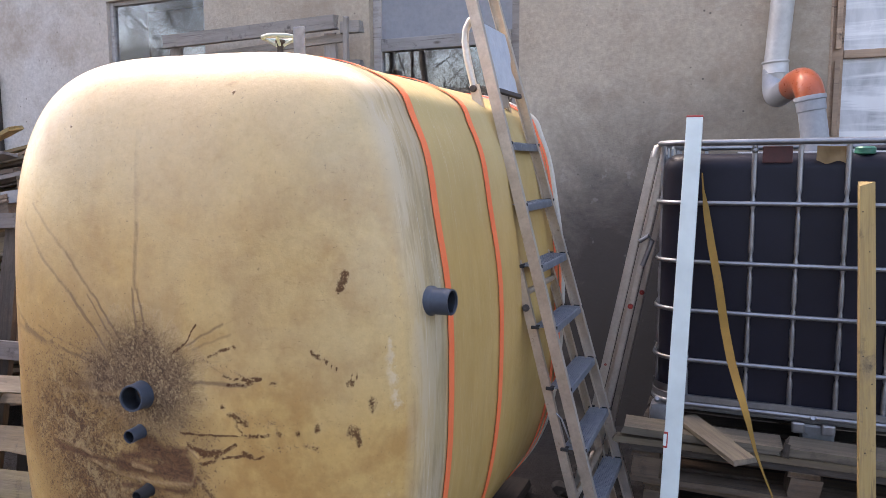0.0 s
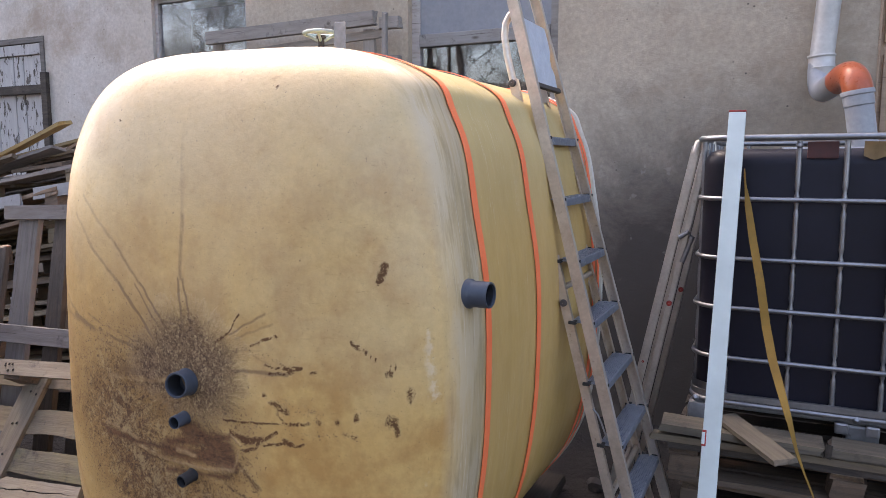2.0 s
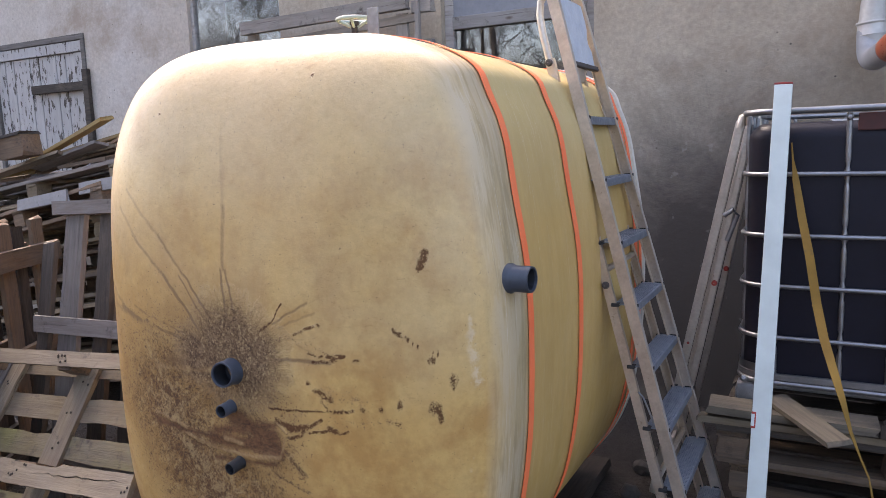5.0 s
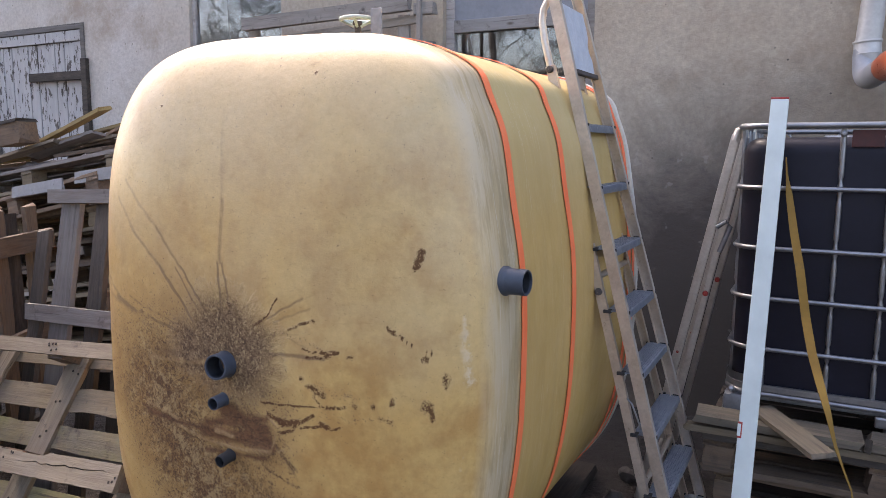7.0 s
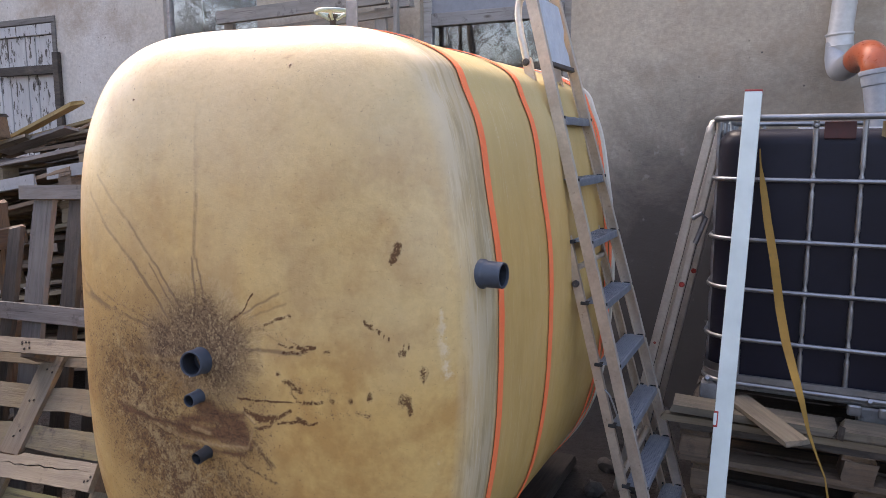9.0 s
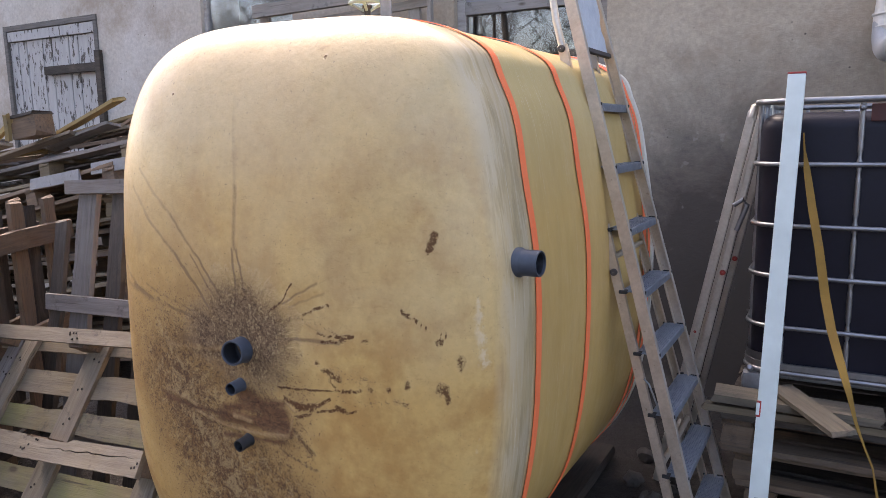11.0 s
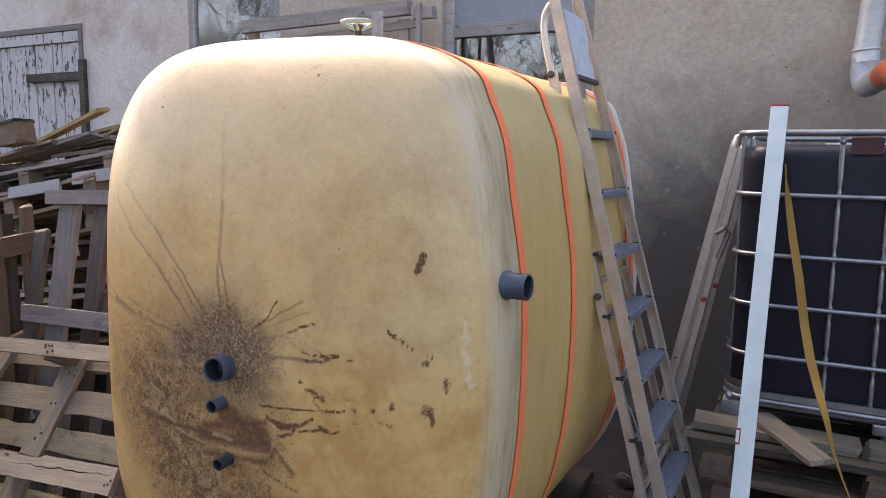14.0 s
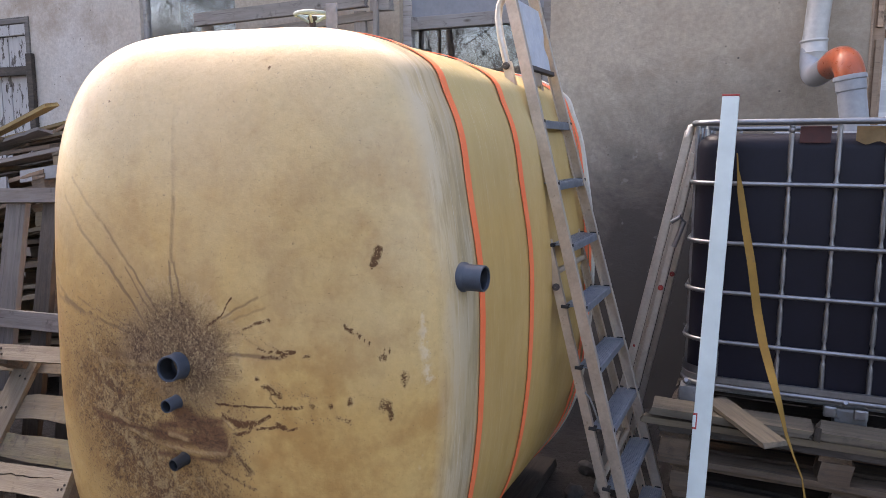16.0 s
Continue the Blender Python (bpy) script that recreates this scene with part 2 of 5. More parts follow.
    def cells(scale, out="Distance"):
        vo, mixv, ad = k.n("TexVoronoi"), k.n("VectorMath"), k.n("VectorMath")
        mixv.operation, ad.operation = "SCALE", "ADD"
        wob = k.n("TexNoise")
        wob.inputs["Scale"].default_value, wob.inputs["Detail"].default_value = scale * 0.45, 3
        k.link(v, wob.inputs["Vector"])
        k.link(wob.outputs["Color"], mixv.inputs[0])
        mixv.inputs["Scale"].default_value = 1.1 / scale
        k.link(v, ad.inputs[0])
        k.link(mixv.outputs[0], ad.inputs[1])
        k.link(ad.outputs[0], vo.inputs["Vector"])
        vo.inputs["Scale"].default_value = scale
        return vo.outputs[out]

    # splashes fan out from the outlet: noise that runs along its radii
    rel, unit, far, fan = (k.n("VectorMath") for _ in range(4))
    rel.operation, unit.operation, far.operation, fan.operation = "MULTIPLY_ADD", "NORMALIZE", "LENGTH", "MULTIPLY_ADD"
    k.link(v, rel.inputs[0])
    rel.inputs[1].default_value, rel.inputs[2].default_value = (1, 0, 1), (0.037, 0, -0.002)
    k.link(rel.outputs[0], unit.inputs[0])
    k.link(rel.outputs[0], far.inputs[0])
    away = k.n("CombineXYZ")
    k.link(k.math("MULTIPLY", far.outputs["Value"], 9.0), away.inputs[1])
    k.link(unit.outputs[0], fan.inputs[0])
    fan.inputs[1].default_value = (9.0, 9.0, 9.0)
    k.link(away.outputs[0], fan.inputs[2])
    radial = k.noise(fan.outputs[0], 1.6, 8, 0.72, 0.3)

    crease, crack, near, wash, splash, flap = (attr(nm) for nm in ("crease", "crack", "ring", "wash", "splash", "flap"))
    scale_n = k.noise(v, 52, 9, 0.78, 1.0)
    flake_n = k.noise(v, 24, 9, 0.75, 0.9)
    broad_n = k.noise(v, 8, 7, 0.7, 0.7)
    speck = k.noise(v, 210, 4, 0.7, 0.5)
    tone = cells(190, "Color")
    chips = k.noise(v, 88, 9, 0.82, 1.4)
    # thin brown film below and beside the outlet, blotched and streaked
    film = k.math("ADD", k.math("MULTIPLY", wash, 1.0), k.math("MULTIPLY", k.mix(0.4, k.mix(0.5, broad_n, flake_n), radial), 1.5))
    film = k.ramp(film, (0.78, 0.0), (1.4, 0.85))
    c = k.mix(k.math("MULTIPLY", film, front), c, k.mix(k.ramp(k.mix(0.5, flake_n, radial), (0.42, 0.0), (0.58, 1.0)), (0.25, 0.135, 0.055), (0.43, 0.265, 0.105)))
    grain_n = k.noise(v, 58, 9, 0.78, 1.3)
    dirty = k.math("MAXIMUM", wash, splash)
    grit = k.ramp(k.math("ADD", k.math("MULTIPLY", dirty, 0.24), k.mix(0.4, grain_n, radial)), (0.645, 0.0), (0.745, 0.85))
    c = k.mix(k.math("MULTIPLY", grit, front), c, (0.125, 0.062, 0.034))
    crumb = k.ramp(k.math("ADD", k.math("MULTIPLY", dirty, 0.16), k.noise(v, 130, 5, 0.7, 0.8)), (0.64, 0.0), (0.70, 0.75))
    c = k.mix(k.math("MULTIPLY", crumb, front), c, (0.095, 0.05, 0.03))
    pale_grit = k.ramp(k.math("ADD", k.math("MULTIPLY", wash, 0.16), k.mix(0.5, k.noise(v, 74, 9, 0.8, 1.2), flake_n)), (0.63, 0.0), (0.70, 0.6))
    c = k.mix(k.math("MULTIPLY", pale_grit, front), c, (0.50, 0.345, 0.165))
    # soft creases in the laminate
    line = k.ramp(k.math("MULTIPLY", crease, k.math("ADD", 0.1, k.math("MULTIPLY", k.mix(0.5, flake_n, speck), 1.6))), (0.18, 0.0), (0.58, 0.72))
    c = k.mix(k.math("MULTIPLY", line, front), c, (0.185, 0.105, 0.052))
    # scaly dirt ring round the outlet: dark between pale flakes
    ring = k.ramp(k.math("ADD", near, k.math("MULTIPLY", k.mix(0.5, flake_n, radial), 1.1)), (0.74, 0.0), (1.02, 1.0))
    core = k.ramp(k.math("ADD", near, k.math("MULTIPLY", k.mix(0.5, broad_n, flake_n), 1.0)), (0.82, 0.0), (1.12, 1.0))
    sep_t = k.n("SeparateColor")
    k.link(tone, sep_t.inputs[0])
    lift = k.math("ADD", k.mix(0.5, k.noise(v, 62, 9, 0.8, 1.5), chips), k.math("MULTIPLY", k.math("SUBTRACT", 1.0, core), 0.05))
    scaly = k.mix(k.ramp(lift, (0.46, 0.0), (0.56, 1.0)), (0.085, 0.05, 0.036), (0.29, 0.185, 0.105))
    scaly = k.mix(k.math("MULTIPLY", k.ramp(sep_t.outputs[1], (0.62, 0.0), (0.8, 0.85)), k.ramp(scale_n, (0.47, 0.0), (0.56, 1.0))), scaly, (0.47, 0.33, 0.18))
    c = k.mix(k.math("MULTIPLY", k.math("MULTIPLY", ring, k.math("ADD", 0.5, k.math("MULTIPLY", core, 0.42))), front), c, scaly)
    # dark red-brown dirt washed out below the pipes
    wavy = k.noise(k.coords((1, 1, 3.2)), 26, 8, 0.72, 1.2)
    mud = k.ramp(k.math("ADD", k.math("MULTIPLY", flap, 0.85), k.math("MULTIPLY", k.mix(0.5, flake_n, wavy), 1.9)), (1.08, 0.0), (1.55, 0.88))
    c = k.mix(k.math("MULTIPLY", mud, front), c, k.mix(k.ramp(k.mix(0.5, scale_n, wavy), (0.42, 0.0), (0.58, 1.0)), (0.075, 0.033, 0.022), (0.215, 0.105, 0.052)))
    # crisp dried cracks, claws and flecks
    crisp = k.ramp(k.math("MULTIPLY", crack, k.math("ADD", -2.75, k.math("MULTIPLY", k.mix(0.25, k.mix(0.5, scale_n, grain_n), speck), 6.6))), (0.14, 0.0), (0.42, 0.88))
    c = k.mix(k.math("MULTIPLY", crisp, front), c, (0.092, 0.036, 0.018))
    ridge = k.ramp(k.math("MULTIPLY", attr("ridge"), k.math("ADD", 0.1, k.math("MULTIPLY", flake_n, 1.8))), (0.35, 0.0), (0.8, 0.72))
    c = k.mix(k.math("MULTIPLY", ridge, front), c, k.mix(k.ramp(scale_n, (0.42, 0.0), (0.6, 1.0)), (0.30, 0.175, 0.08), (0.47, 0.31, 0.15)))
    brown = k.math("MAXIMUM", film, mud)

    def lines(rows):
        total = None
        for ax, az, bx, bz, width, power in rows:
            gnode = k.t.nodes.new("ShaderNodeGroup")
            gnode.node_tree = STAIN
            flat = k.n("VectorMath")
            flat.operation = "MULTIPLY"
            k.link(v, flat.inputs[0])
            flat.inputs[1].default_value = (1, 0, 1)
            k.link(flat.outputs[0], gnode.inputs["P"])
            gnode.inputs["A"].default_value, gnode.inputs["B"].default_value = (ax, 0, az), (bx, 0, bz)
            gnode.inputs["Width"].default_value = width
            one = k.math("MULTIPLY", gnode.outputs[0], power)
            total = one if total is None else k.math("MAXIMUM", total, one)
        return total

    # chalky scuffs where the front turns into the side
    chalk = lines([(0.60, 0.15, 0.615, 0.03, 0.022, 1.0), (0.60, 0.19, 0.60, 0.15, 0.01, 0.9), (0.605, -0.15, 0.60, -0.19, 0.008, 0.8)])
    chalk = k.ramp(k.math("MULTIPLY", chalk, k.math("ADD", -1.05, k.math("MULTIPLY", k.mix(0.6, gran, flake_n), 3.0))), (0.25, 0.0), (0.5, 0.9))
    c = k.mix(k.math("MULTIPLY", chalk, k.span(Y, (-0.16, 0.0), (-0.1, 1.0))), c, (0.74, 0.68, 0.53))
    h = k.math("ADD", k.math("MULTIPLY", mid, 0.35), k.math("MULTIPLY", fine, 0.05))
    h = k.math("SUBTRACT", h, k.math("MULTIPLY", k.math("MULTIPLY", crease, front), 0.04))
    h = k.math("ADD", h, k.math("MULTIPLY", k.math("MULTIPLY", ring, front), k.math("MULTIPLY", scale_n, 1.5)))
    h = k.math("ADD", h, k.math("MULTIPLY", k.math("MULTIPLY", k.math("MAXIMUM", crisp, grit), front), 0.25))
    n1 = k.bump(h, 0.5, 0.02)
    caked = k.math("MULTIPLY", k.math("MAXIMUM", k.math("MAXIMUM", ring, brown), k.math("MAXIMUM", crisp, grit)), front)
    clean = k.math("SUBTRACT", 1.0, caked, True)
    rough = k.mix(caked, k.ramp(mid, (0.35, 0.34), (0.7, 0.5)), (0.85, 0.85, 0.85))
    return k.finish(c, rough, 0.0, n1, coat_weight=k.math("MULTIPLY", clean, 0.3), coat_roughness=0.22, specular_ior_level=k.math("ADD", 0.12, k.math("MULTIPLY", clean, 0.38)))


def flaked_paint(name):
    """Grey-white paint flaking off dark old boards (grain along local z)."""
    k = Nodes(name)
    v = k.coords((14, 14, 2.0), scatter=9.0)
    w = k.coords(scatter=4.0)
    grain = k.noise(v, 2.0, 8, 0.65)
    c = k.mix(k.ramp(grain, (0.3, 0.0), (0.7, 1.0)), (0.36, 0.35, 0.345), (0.47, 0.46, 0.455))
    worn = k.ramp(k.noise(k.coords((7, 7, 2.6), scatter=9.0), 3.2, 8, 0.66), (0.555, 0.0), (0.58, 1.0))
    c = k.mix(worn, c, k.mix(k.ramp(grain, (0.4, 0.0), (0.6, 1.0)), (0.05, 0.042, 0.038), (0.13, 0.115, 0.10)))
    h = k.math("SUBTRACT", k.math("MULTIPLY", grain, 0.6), worn)
    return k.finish(c, 0.8, 0.0, k.bump(h, 0.5, 0.004))


def film_material(name):
    """Milky plastic film behind glass, mottled down its length; streaks across paint in reflected sky."""
    k = Nodes(name)
    haze = k.noise(k.coords((3.0, 1, 1.1)), 2.4, 6, 0.6, 0.4)
    sky_streak = k.noise(k.coords((0.7, 1, 11.0)), 1.3, 5, 0.6, 0.5)
    c = k.mix(k.ramp(haze, (0.34, 0.0), (0.62, 1.0)), (0.36, 0.37, 0.385), (0.62, 0.625, 0.63))
    c = k.mix(k.ramp(sky_streak, (0.46, 0.0), (0.60, 0.8)), c, (0.84, 0.84, 0.83))
    return k.finish(c, k.ramp(haze, (0.3, 0.1), (0.7, 0.3)), 0.0, k.bump(sky_streak, 0.12, 0.01))


def glass(name, tint=(0.9, 0.94, 0.96), rough=0.0):
    k = Nodes(name)
    v = k.coords()
    return k.finish(tint, rough, 0.0, k.bump(k.noise(v, 1.3, 2), 0.04, 0.02), transmission_weight=1.0, ior=2.3)


M_TANK = tank_material()
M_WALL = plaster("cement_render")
M_GROUND = mixed("trodden_earth", (0.018, 0.015, 0.014), (0.04, 0.033, 0.028), 1.2, (0.85, 1.0), 0, 26, 0.9, 0.03, 0.0, (0.025, 0.03, 0.012))
M_PLASTIC_BLACK = mixed("black_polyethylene", (0.009, 0.009, 0.016), (0.014, 0.014, 0.024), 3.0, (0.38, 0.5), 0, 60, 0.08, 0.002)
M_PLASTIC_BLACK.node_tree.nodes["Principled BSDF"].inputs["Specular IOR Level"].default_value = 0.22
M_GALV = mixed("galvanised_steel", (0.21, 0.22, 0.24), (0.34, 0.35, 0.37), 9.0, (0.32, 0.5), 0.85, 70, 0.12, 0.002, 2.0, (0.2, 0.2, 0.2), 0.68)
M_GALV_DULL = mixed("dull_dirty_zinc", (0.16, 0.17, 0.185), (0.27, 0.28, 0.30), 9.0, (0.4, 0.6), 0.6, 70, 0.12, 0.002, 2.0, (0.10, 0.10, 0.10), 0.6)
M_ALU = mixed("dull_aluminium", (0.47, 0.39, 0.315), (0.64, 0.55, 0.465), 14.0, (0.30, 0.48), 0.6, 90, 0.1, 0.001, 2.0, (0.17, 0.105, 0.075), 0.62)
M_ALU_BRIGHT = mixed("worn_bright_aluminium", (0.46, 0.42, 0.37), (0.58, 0.54, 0.49), 18.0, (0.28, 0.42), 0.6, 90, 0.1, 0.001, 2.0, (0.3, 0.24, 0.19), 0.66)
M_TREAD = mixed("ribbed_tread_metal", (0.19, 0.225, 0.28), (0.31, 0.355, 0.42), 22.0, (0.3, 0.5), 0.6, 120, 0.2, 0.002, 2.0, (0.62, 0.66, 0.72), 0.60)
M_PLATFORM = mixed("scuffed_blue_grey_sheet", (0.50, 0.57, 0.66), (0.64, 0.70, 0.77), 16.0, (0.35, 0.55), 0.3, 90, 0.2, 0.002, 2.0, (0.2, 0.22, 0.25), 0.64)
M_RUBBER = mixed("black_rubber", (0.012, 0.012, 0.014), (0.03, 0.03, 0.032), 12, (0.6, 0.8))
M_PIPE_GREY = mixed("grey_pvc", (0.27, 0.28, 0.30), (0.36, 0.37, 0.385), 5.0, (0.35, 0.5), 0, 60, 0.06, 0.002, 2.0)
M_PIPE_PALE = mixed("weathered_zinc", (0.42, 0.405, 0.385), (0.56, 0.545, 0.52), 7.0, (0.4, 0.6), 0.25, 40, 0.12, 0.002, 2.0, (0.28, 0.27, 0.26), 0.64)
M_PIPE_ORANGE = mixed("orange_pvc", (0.38, 0.075, 0.025), (0.45, 0.10, 0.035), 6.0, (0.25, 0.4), 0, 60, 0.06, 0.002)
M_STUB = mixed("slate_blue_pvc", (0.036, 0.048, 0.068), (0.058, 0.072, 0.096), 16, (0.35, 0.55), 0, 80, 0.08, 0.002, 2.0, (0.13, 0.12, 0.11), 0.68)
M_STUB_IN = mixed("pipe_inside", (0.012, 0.014, 0.02), (0.025, 0.028, 0.034), 16, (0.5, 0.7))
M_STRAP = mixed("orange_webbing", (0.93, 0.17, 0.06), (0.97, 0.22, 0.085), 10, (0.4, 0.6), 0, 400, 0.3, 0.001)
M_STRAP_YELLOW = mixed("dirty_yellow_webbing", (0.20, 0.107, 0.014), (0.28, 0.155, 0.024), 8, (0.7, 0.85), 0, 300, 0.3, 0.001, 2.0, (0.16, 0.10, 0.03), 0.6)
M_LEVEL = mixed("white_enamel", (0.51, 0.58, 0.56), (0.56, 0.63, 0.61), 3, (0.3, 0.42), 0, 8, 0.02, 0.001, 2.0, (0.6, 0.6, 0.6), 0.76)
M_RED = mixed("red_plastic", (0.27, 0.022, 0.015), (0.36, 0.035, 0.025), 20, (0.35, 0.5))
M_DARKRED = mixed("oxblood_paint", (0.05, 0.012, 0.012), (0.075, 0.02, 0.018), 20, (0.5, 0.65))
M_CARD = mixed("wet_cardboard", (0.30, 0.21, 0.11), (0.38, 0.27, 0.15), 12, (0.8, 0.95))
M_GREEN = mixed("green_plastic", (0.02, 0.13, 0.09), (0.03, 0.18, 0.12), 20, (0.3, 0.5))
M_WHEEL = mixed("pale_green_enamel", (0.26, 0.34, 0.32), (0.36, 0.43, 0.41), 20, (0.3, 0.5), 0, 60, 0.1, 0.001, 2.0, (0.25, 0.2, 0.15), 0.68)
M_PLATE = mixed("scuffed_steel_plate", (0.20, 0.21, 0.23), (0.32, 0.33, 0.35), 20, (0.4, 0.6), 0.3, 60, 0.2, 0.002, 2.0, (0.2, 0.13, 0.1), 0.66)
M_WOOD_PALE = wood("bleached_pallet_wood", (0.265, 0.215, 0.15), (0.145, 0.11, 0.076), 0.3)
M_WOOD_GREEN = wood("mossy_pallet_wood", (0.24, 0.19, 0.095), (0.13, 0.10, 0.055), 0.3, 0.5)
M_WOOD_BROWN = wood("brown_pallet_wood", (0.19, 0.12, 0.072), (0.085, 0.055, 0.036), 0.2)
M_WOOD_GREY = wood("silvered_wood", (0.22, 0.20, 0.19), (0.115, 0.10, 0.095), 0.45)
# near-black wood; shade under the tank and in stacks is in its colour
M_WOOD_DARK = wood("dark_shaded_wood", (0.062, 0.048, 0.037), (0.026, 0.02, 0.017), 0.05)
M_WOOD_YELLOW = wood("yellowed_lath", (0.40, 0.285, 0.11), (0.27, 0.185, 0.07), 0.12)
M_WOOD_STALE = wood("stale_yellow_wood", (0.22, 0.17, 0.10), (0.13, 0.095, 0.058), 0.3)
M_WOOD_OLD = wood("old_grey_board", (0.125, 0.105, 0.075), (0.06, 0.05, 0.038), 0.08)
M_FRAME_GREY = wood("grey_painted_frame", (0.46, 0.445, 0.43), (0.36, 0.34, 0.325), 0.15)
# rack wood lightened: the haze before it is put into its colour
M_RACK = wood("hazed_rack_wood", (0.36, 0.335, 0.31), (0.25, 0.23, 0.21), 0.2)
M_FRAME_DARK = wood("weathered_dark_frame", (0.17, 0.16, 0.155), (0.08, 0.075, 0.07), 0.2)
M_PANE_DARK = mixed("painted_dark_pane", (0.03, 0.05, 0.075), (0.05, 0.07, 0.10), 2.0, (0.25, 0.4))
M_FRAME_BROWN = wood("bare_brown_frame", (0.46, 0.32, 0.22), (0.36, 0.245, 0.165), 0.1)
M_SHUTTER = flaked_paint("flaking_grey_paint")
M_SHUTTER_X = mixed("chipped_white_paint", (0.22, 0.22, 0.225), (0.30, 0.30, 0.305), 9, (0.6, 0.8), 0, 60, 0.2, 0.002, 5.0, (0.08, 0.07, 0.065), 0.6)
M_IRON = mixed("dark_rusty_iron", (0.05, 0.045, 0.045), (0.10, 0.085, 0.08), 20, (0.6, 0.8), 0.3)
M_GLASS = glass("old_window_glass")
M_FILM = film_material("milky_plastic_film")
M_SHEET = mixed("grey_blue_board", (0.20, 0.215, 0.245), (0.26, 0.275, 0.30), 2.0, (0.5, 0.7))
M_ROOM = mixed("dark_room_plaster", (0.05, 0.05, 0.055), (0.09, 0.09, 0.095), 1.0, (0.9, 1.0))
M_BARK = mixed("bare_tree_bark", (0.045, 0.04, 0.036), (0.085, 0.075, 0.066), 6.0, (0.85, 1.0), 0, 30, 0.8, 0.02)
M_LIGHT_BLOCK = mixed("grey_light_block", (0.16, 0.158, 0.15), (0.22, 0.215, 0.205), 0.8, (0.85, 1.0), 0, 20, 0.4, 0.01, 0.0)
# pale rubble darkened: the dim corner's shade is put into its colour
M_RUBBLE = mixed("shaded_rubble", (0.05, 0.046, 0.044), (0.10, 0.09, 0.083), 9, (0.85, 1.0))
M_NAIL = mixed("rusty_nail", (0.02, 0.016, 0.014), (0.04, 0.03, 0.025), 40, (0.6, 0.8), 0.5)
M_PAPER = mixed("white_sticker", (0.7, 0.7, 0.68), (0.8, 0.8, 0.78), 30, (0.4, 0.6))
M_CRACK = mixed("old_mortar", (0.12, 0.10, 0.085), (0.2, 0.17, 0.14), 12, (0.9, 1.0))


# ---------------------------------------------------------------- mesh helpers
def mesh_from(bm, name, material, smooth=None):
    me = bpy.data.meshes.new(name)
    bmesh.ops.recalc_face_normals(bm, faces=bm.faces[:])
    bm.to_mesh(me)
    bm.free()
    me.materials.append(material)
    if smooth is not None:
        me.polygons.foreach_set("use_smooth", [True] * len(me.polygons))
        me.set_sharp_from_angle(angle=radians(smooth))
    return me


def part(name, data, material=None, parent=None, m=None, label="", smooth=None):
    """Links a bmesh (or a ready mesh) as ONE mesh object under a thing or under a part."""
    me = data if isinstance(data, bpy.types.Mesh) else mesh_from(data, name, material, smooth)
    ob = new(name, me)
    if parent is not None:
        ob.parent = parent
    if m is not None:
        ob.matrix_basis = m
    return tagged(ob, label) if label else ob


def thing(name, label, category, m=None, group="", kind=""):
    ob = new(name)
    ob.empty_display_size = 0.1
    if m is not None:
        ob.matrix_basis = m
    return tagged(ob, label, category, group, kind)


def box(bm, x0, x1, y0, y1, z0, z1, bevel=0.0, m=None):
    r = bmesh.ops.create_cube(bm, size=1.0)
    for q in r["verts"]:
        q.co = Vector((x0 + (q.co.x + 0.5) * (x1 - x0), y0 + (q.co.y + 0.5) * (y1 - y0), z0 + (q.co.z + 0.5) * (z1 - z0)))
    vs = r["verts"]
    if bevel:
        es = list({e for q in vs for e in q.link_edges})
        got = bmesh.ops.bevel(bm, geom=es, offset=bevel, segments=2, affect="EDGES", profile=0.6)
        vs = list({q for f in got["faces"] for q in f.verts} | {q for q in vs if q.is_valid})
    if m is not None:
        bmesh.ops.transform(bm, matrix=m, verts=[q for q in vs if q.is_valid])
    return vs


def box_bm(*a, **k):
    bm = bmesh.new()
    box(bm, *a, **k)
    return bm


def tube(bm, pts, radius, sides=10, closed=False, caps=True, flat=None):
    """A tube through points; radius a number or a list; flat = (width, height) gives a rounded bar section."""
    pts = [Vector(p) for p in pts]
    n = len(pts)
    rad = radius if isinstance(radius, (list, tuple)) else [radius] * n
    rings, up = [], None
    for i, p in enumerate(pts):
        a = pts[(i - 1) % n] if (i or closed) else p
        b = pts[(i + 1) % n] if (i < n - 1 or closed) else p
        d = (b - a).normalized()
        if up is None:
            up = Vector((0, 0, 1)) if abs(d.z) < 0.9 else Vector((0, 1, 0))
        side = d.cross(up).normalized()
        up = side.cross(d).normalized()
        ring = []
        for j in range(sides):
            an = 2 * math.pi * j / sides
            ring.append(bm.verts.new(p + (side * math.cos(an) + up * math.sin(an)) * rad[i]))
        rings.append(ring)
    for i in range(n if closed else n - 1):
        r0, r1 = rings[i], rings[(i + 1) % n]
        for j in range(sides):
            bm.faces.new((r0[j], r0[(j + 1) % sides], r1[(j + 1) % sides], r1[j]))
    if caps and not closed:
        bm.faces.new(rings[0][::-1])
        bm.faces.new(rings[-1])
    return rings


def tube_bm(*a, **k):
    bm = bmesh.new()
    tube(bm, *a, **k)
    return bm


def lathe(bm, profile, sides=32, m=None):
    """Turns rows of (radius, height) round the z axis."""
    rings = []
    for r, h in profile:
        rings.append([bm.verts.new((r * math.cos(2 * math.pi * j / sides), r * math.sin(2 * math.pi * j / sides), h)) for j in range(sides)])
    for r0, r1 in zip(rings, rings[1:]):
        for j in range(sides):
            bm.faces.new((r0[j], r0[(j + 1) % sides], r1[(j + 1) % sides], r1[j]))
    if m is not None:
        bmesh.ops.transform(bm, matrix=m, verts=[q for ring in rings for q in ring])


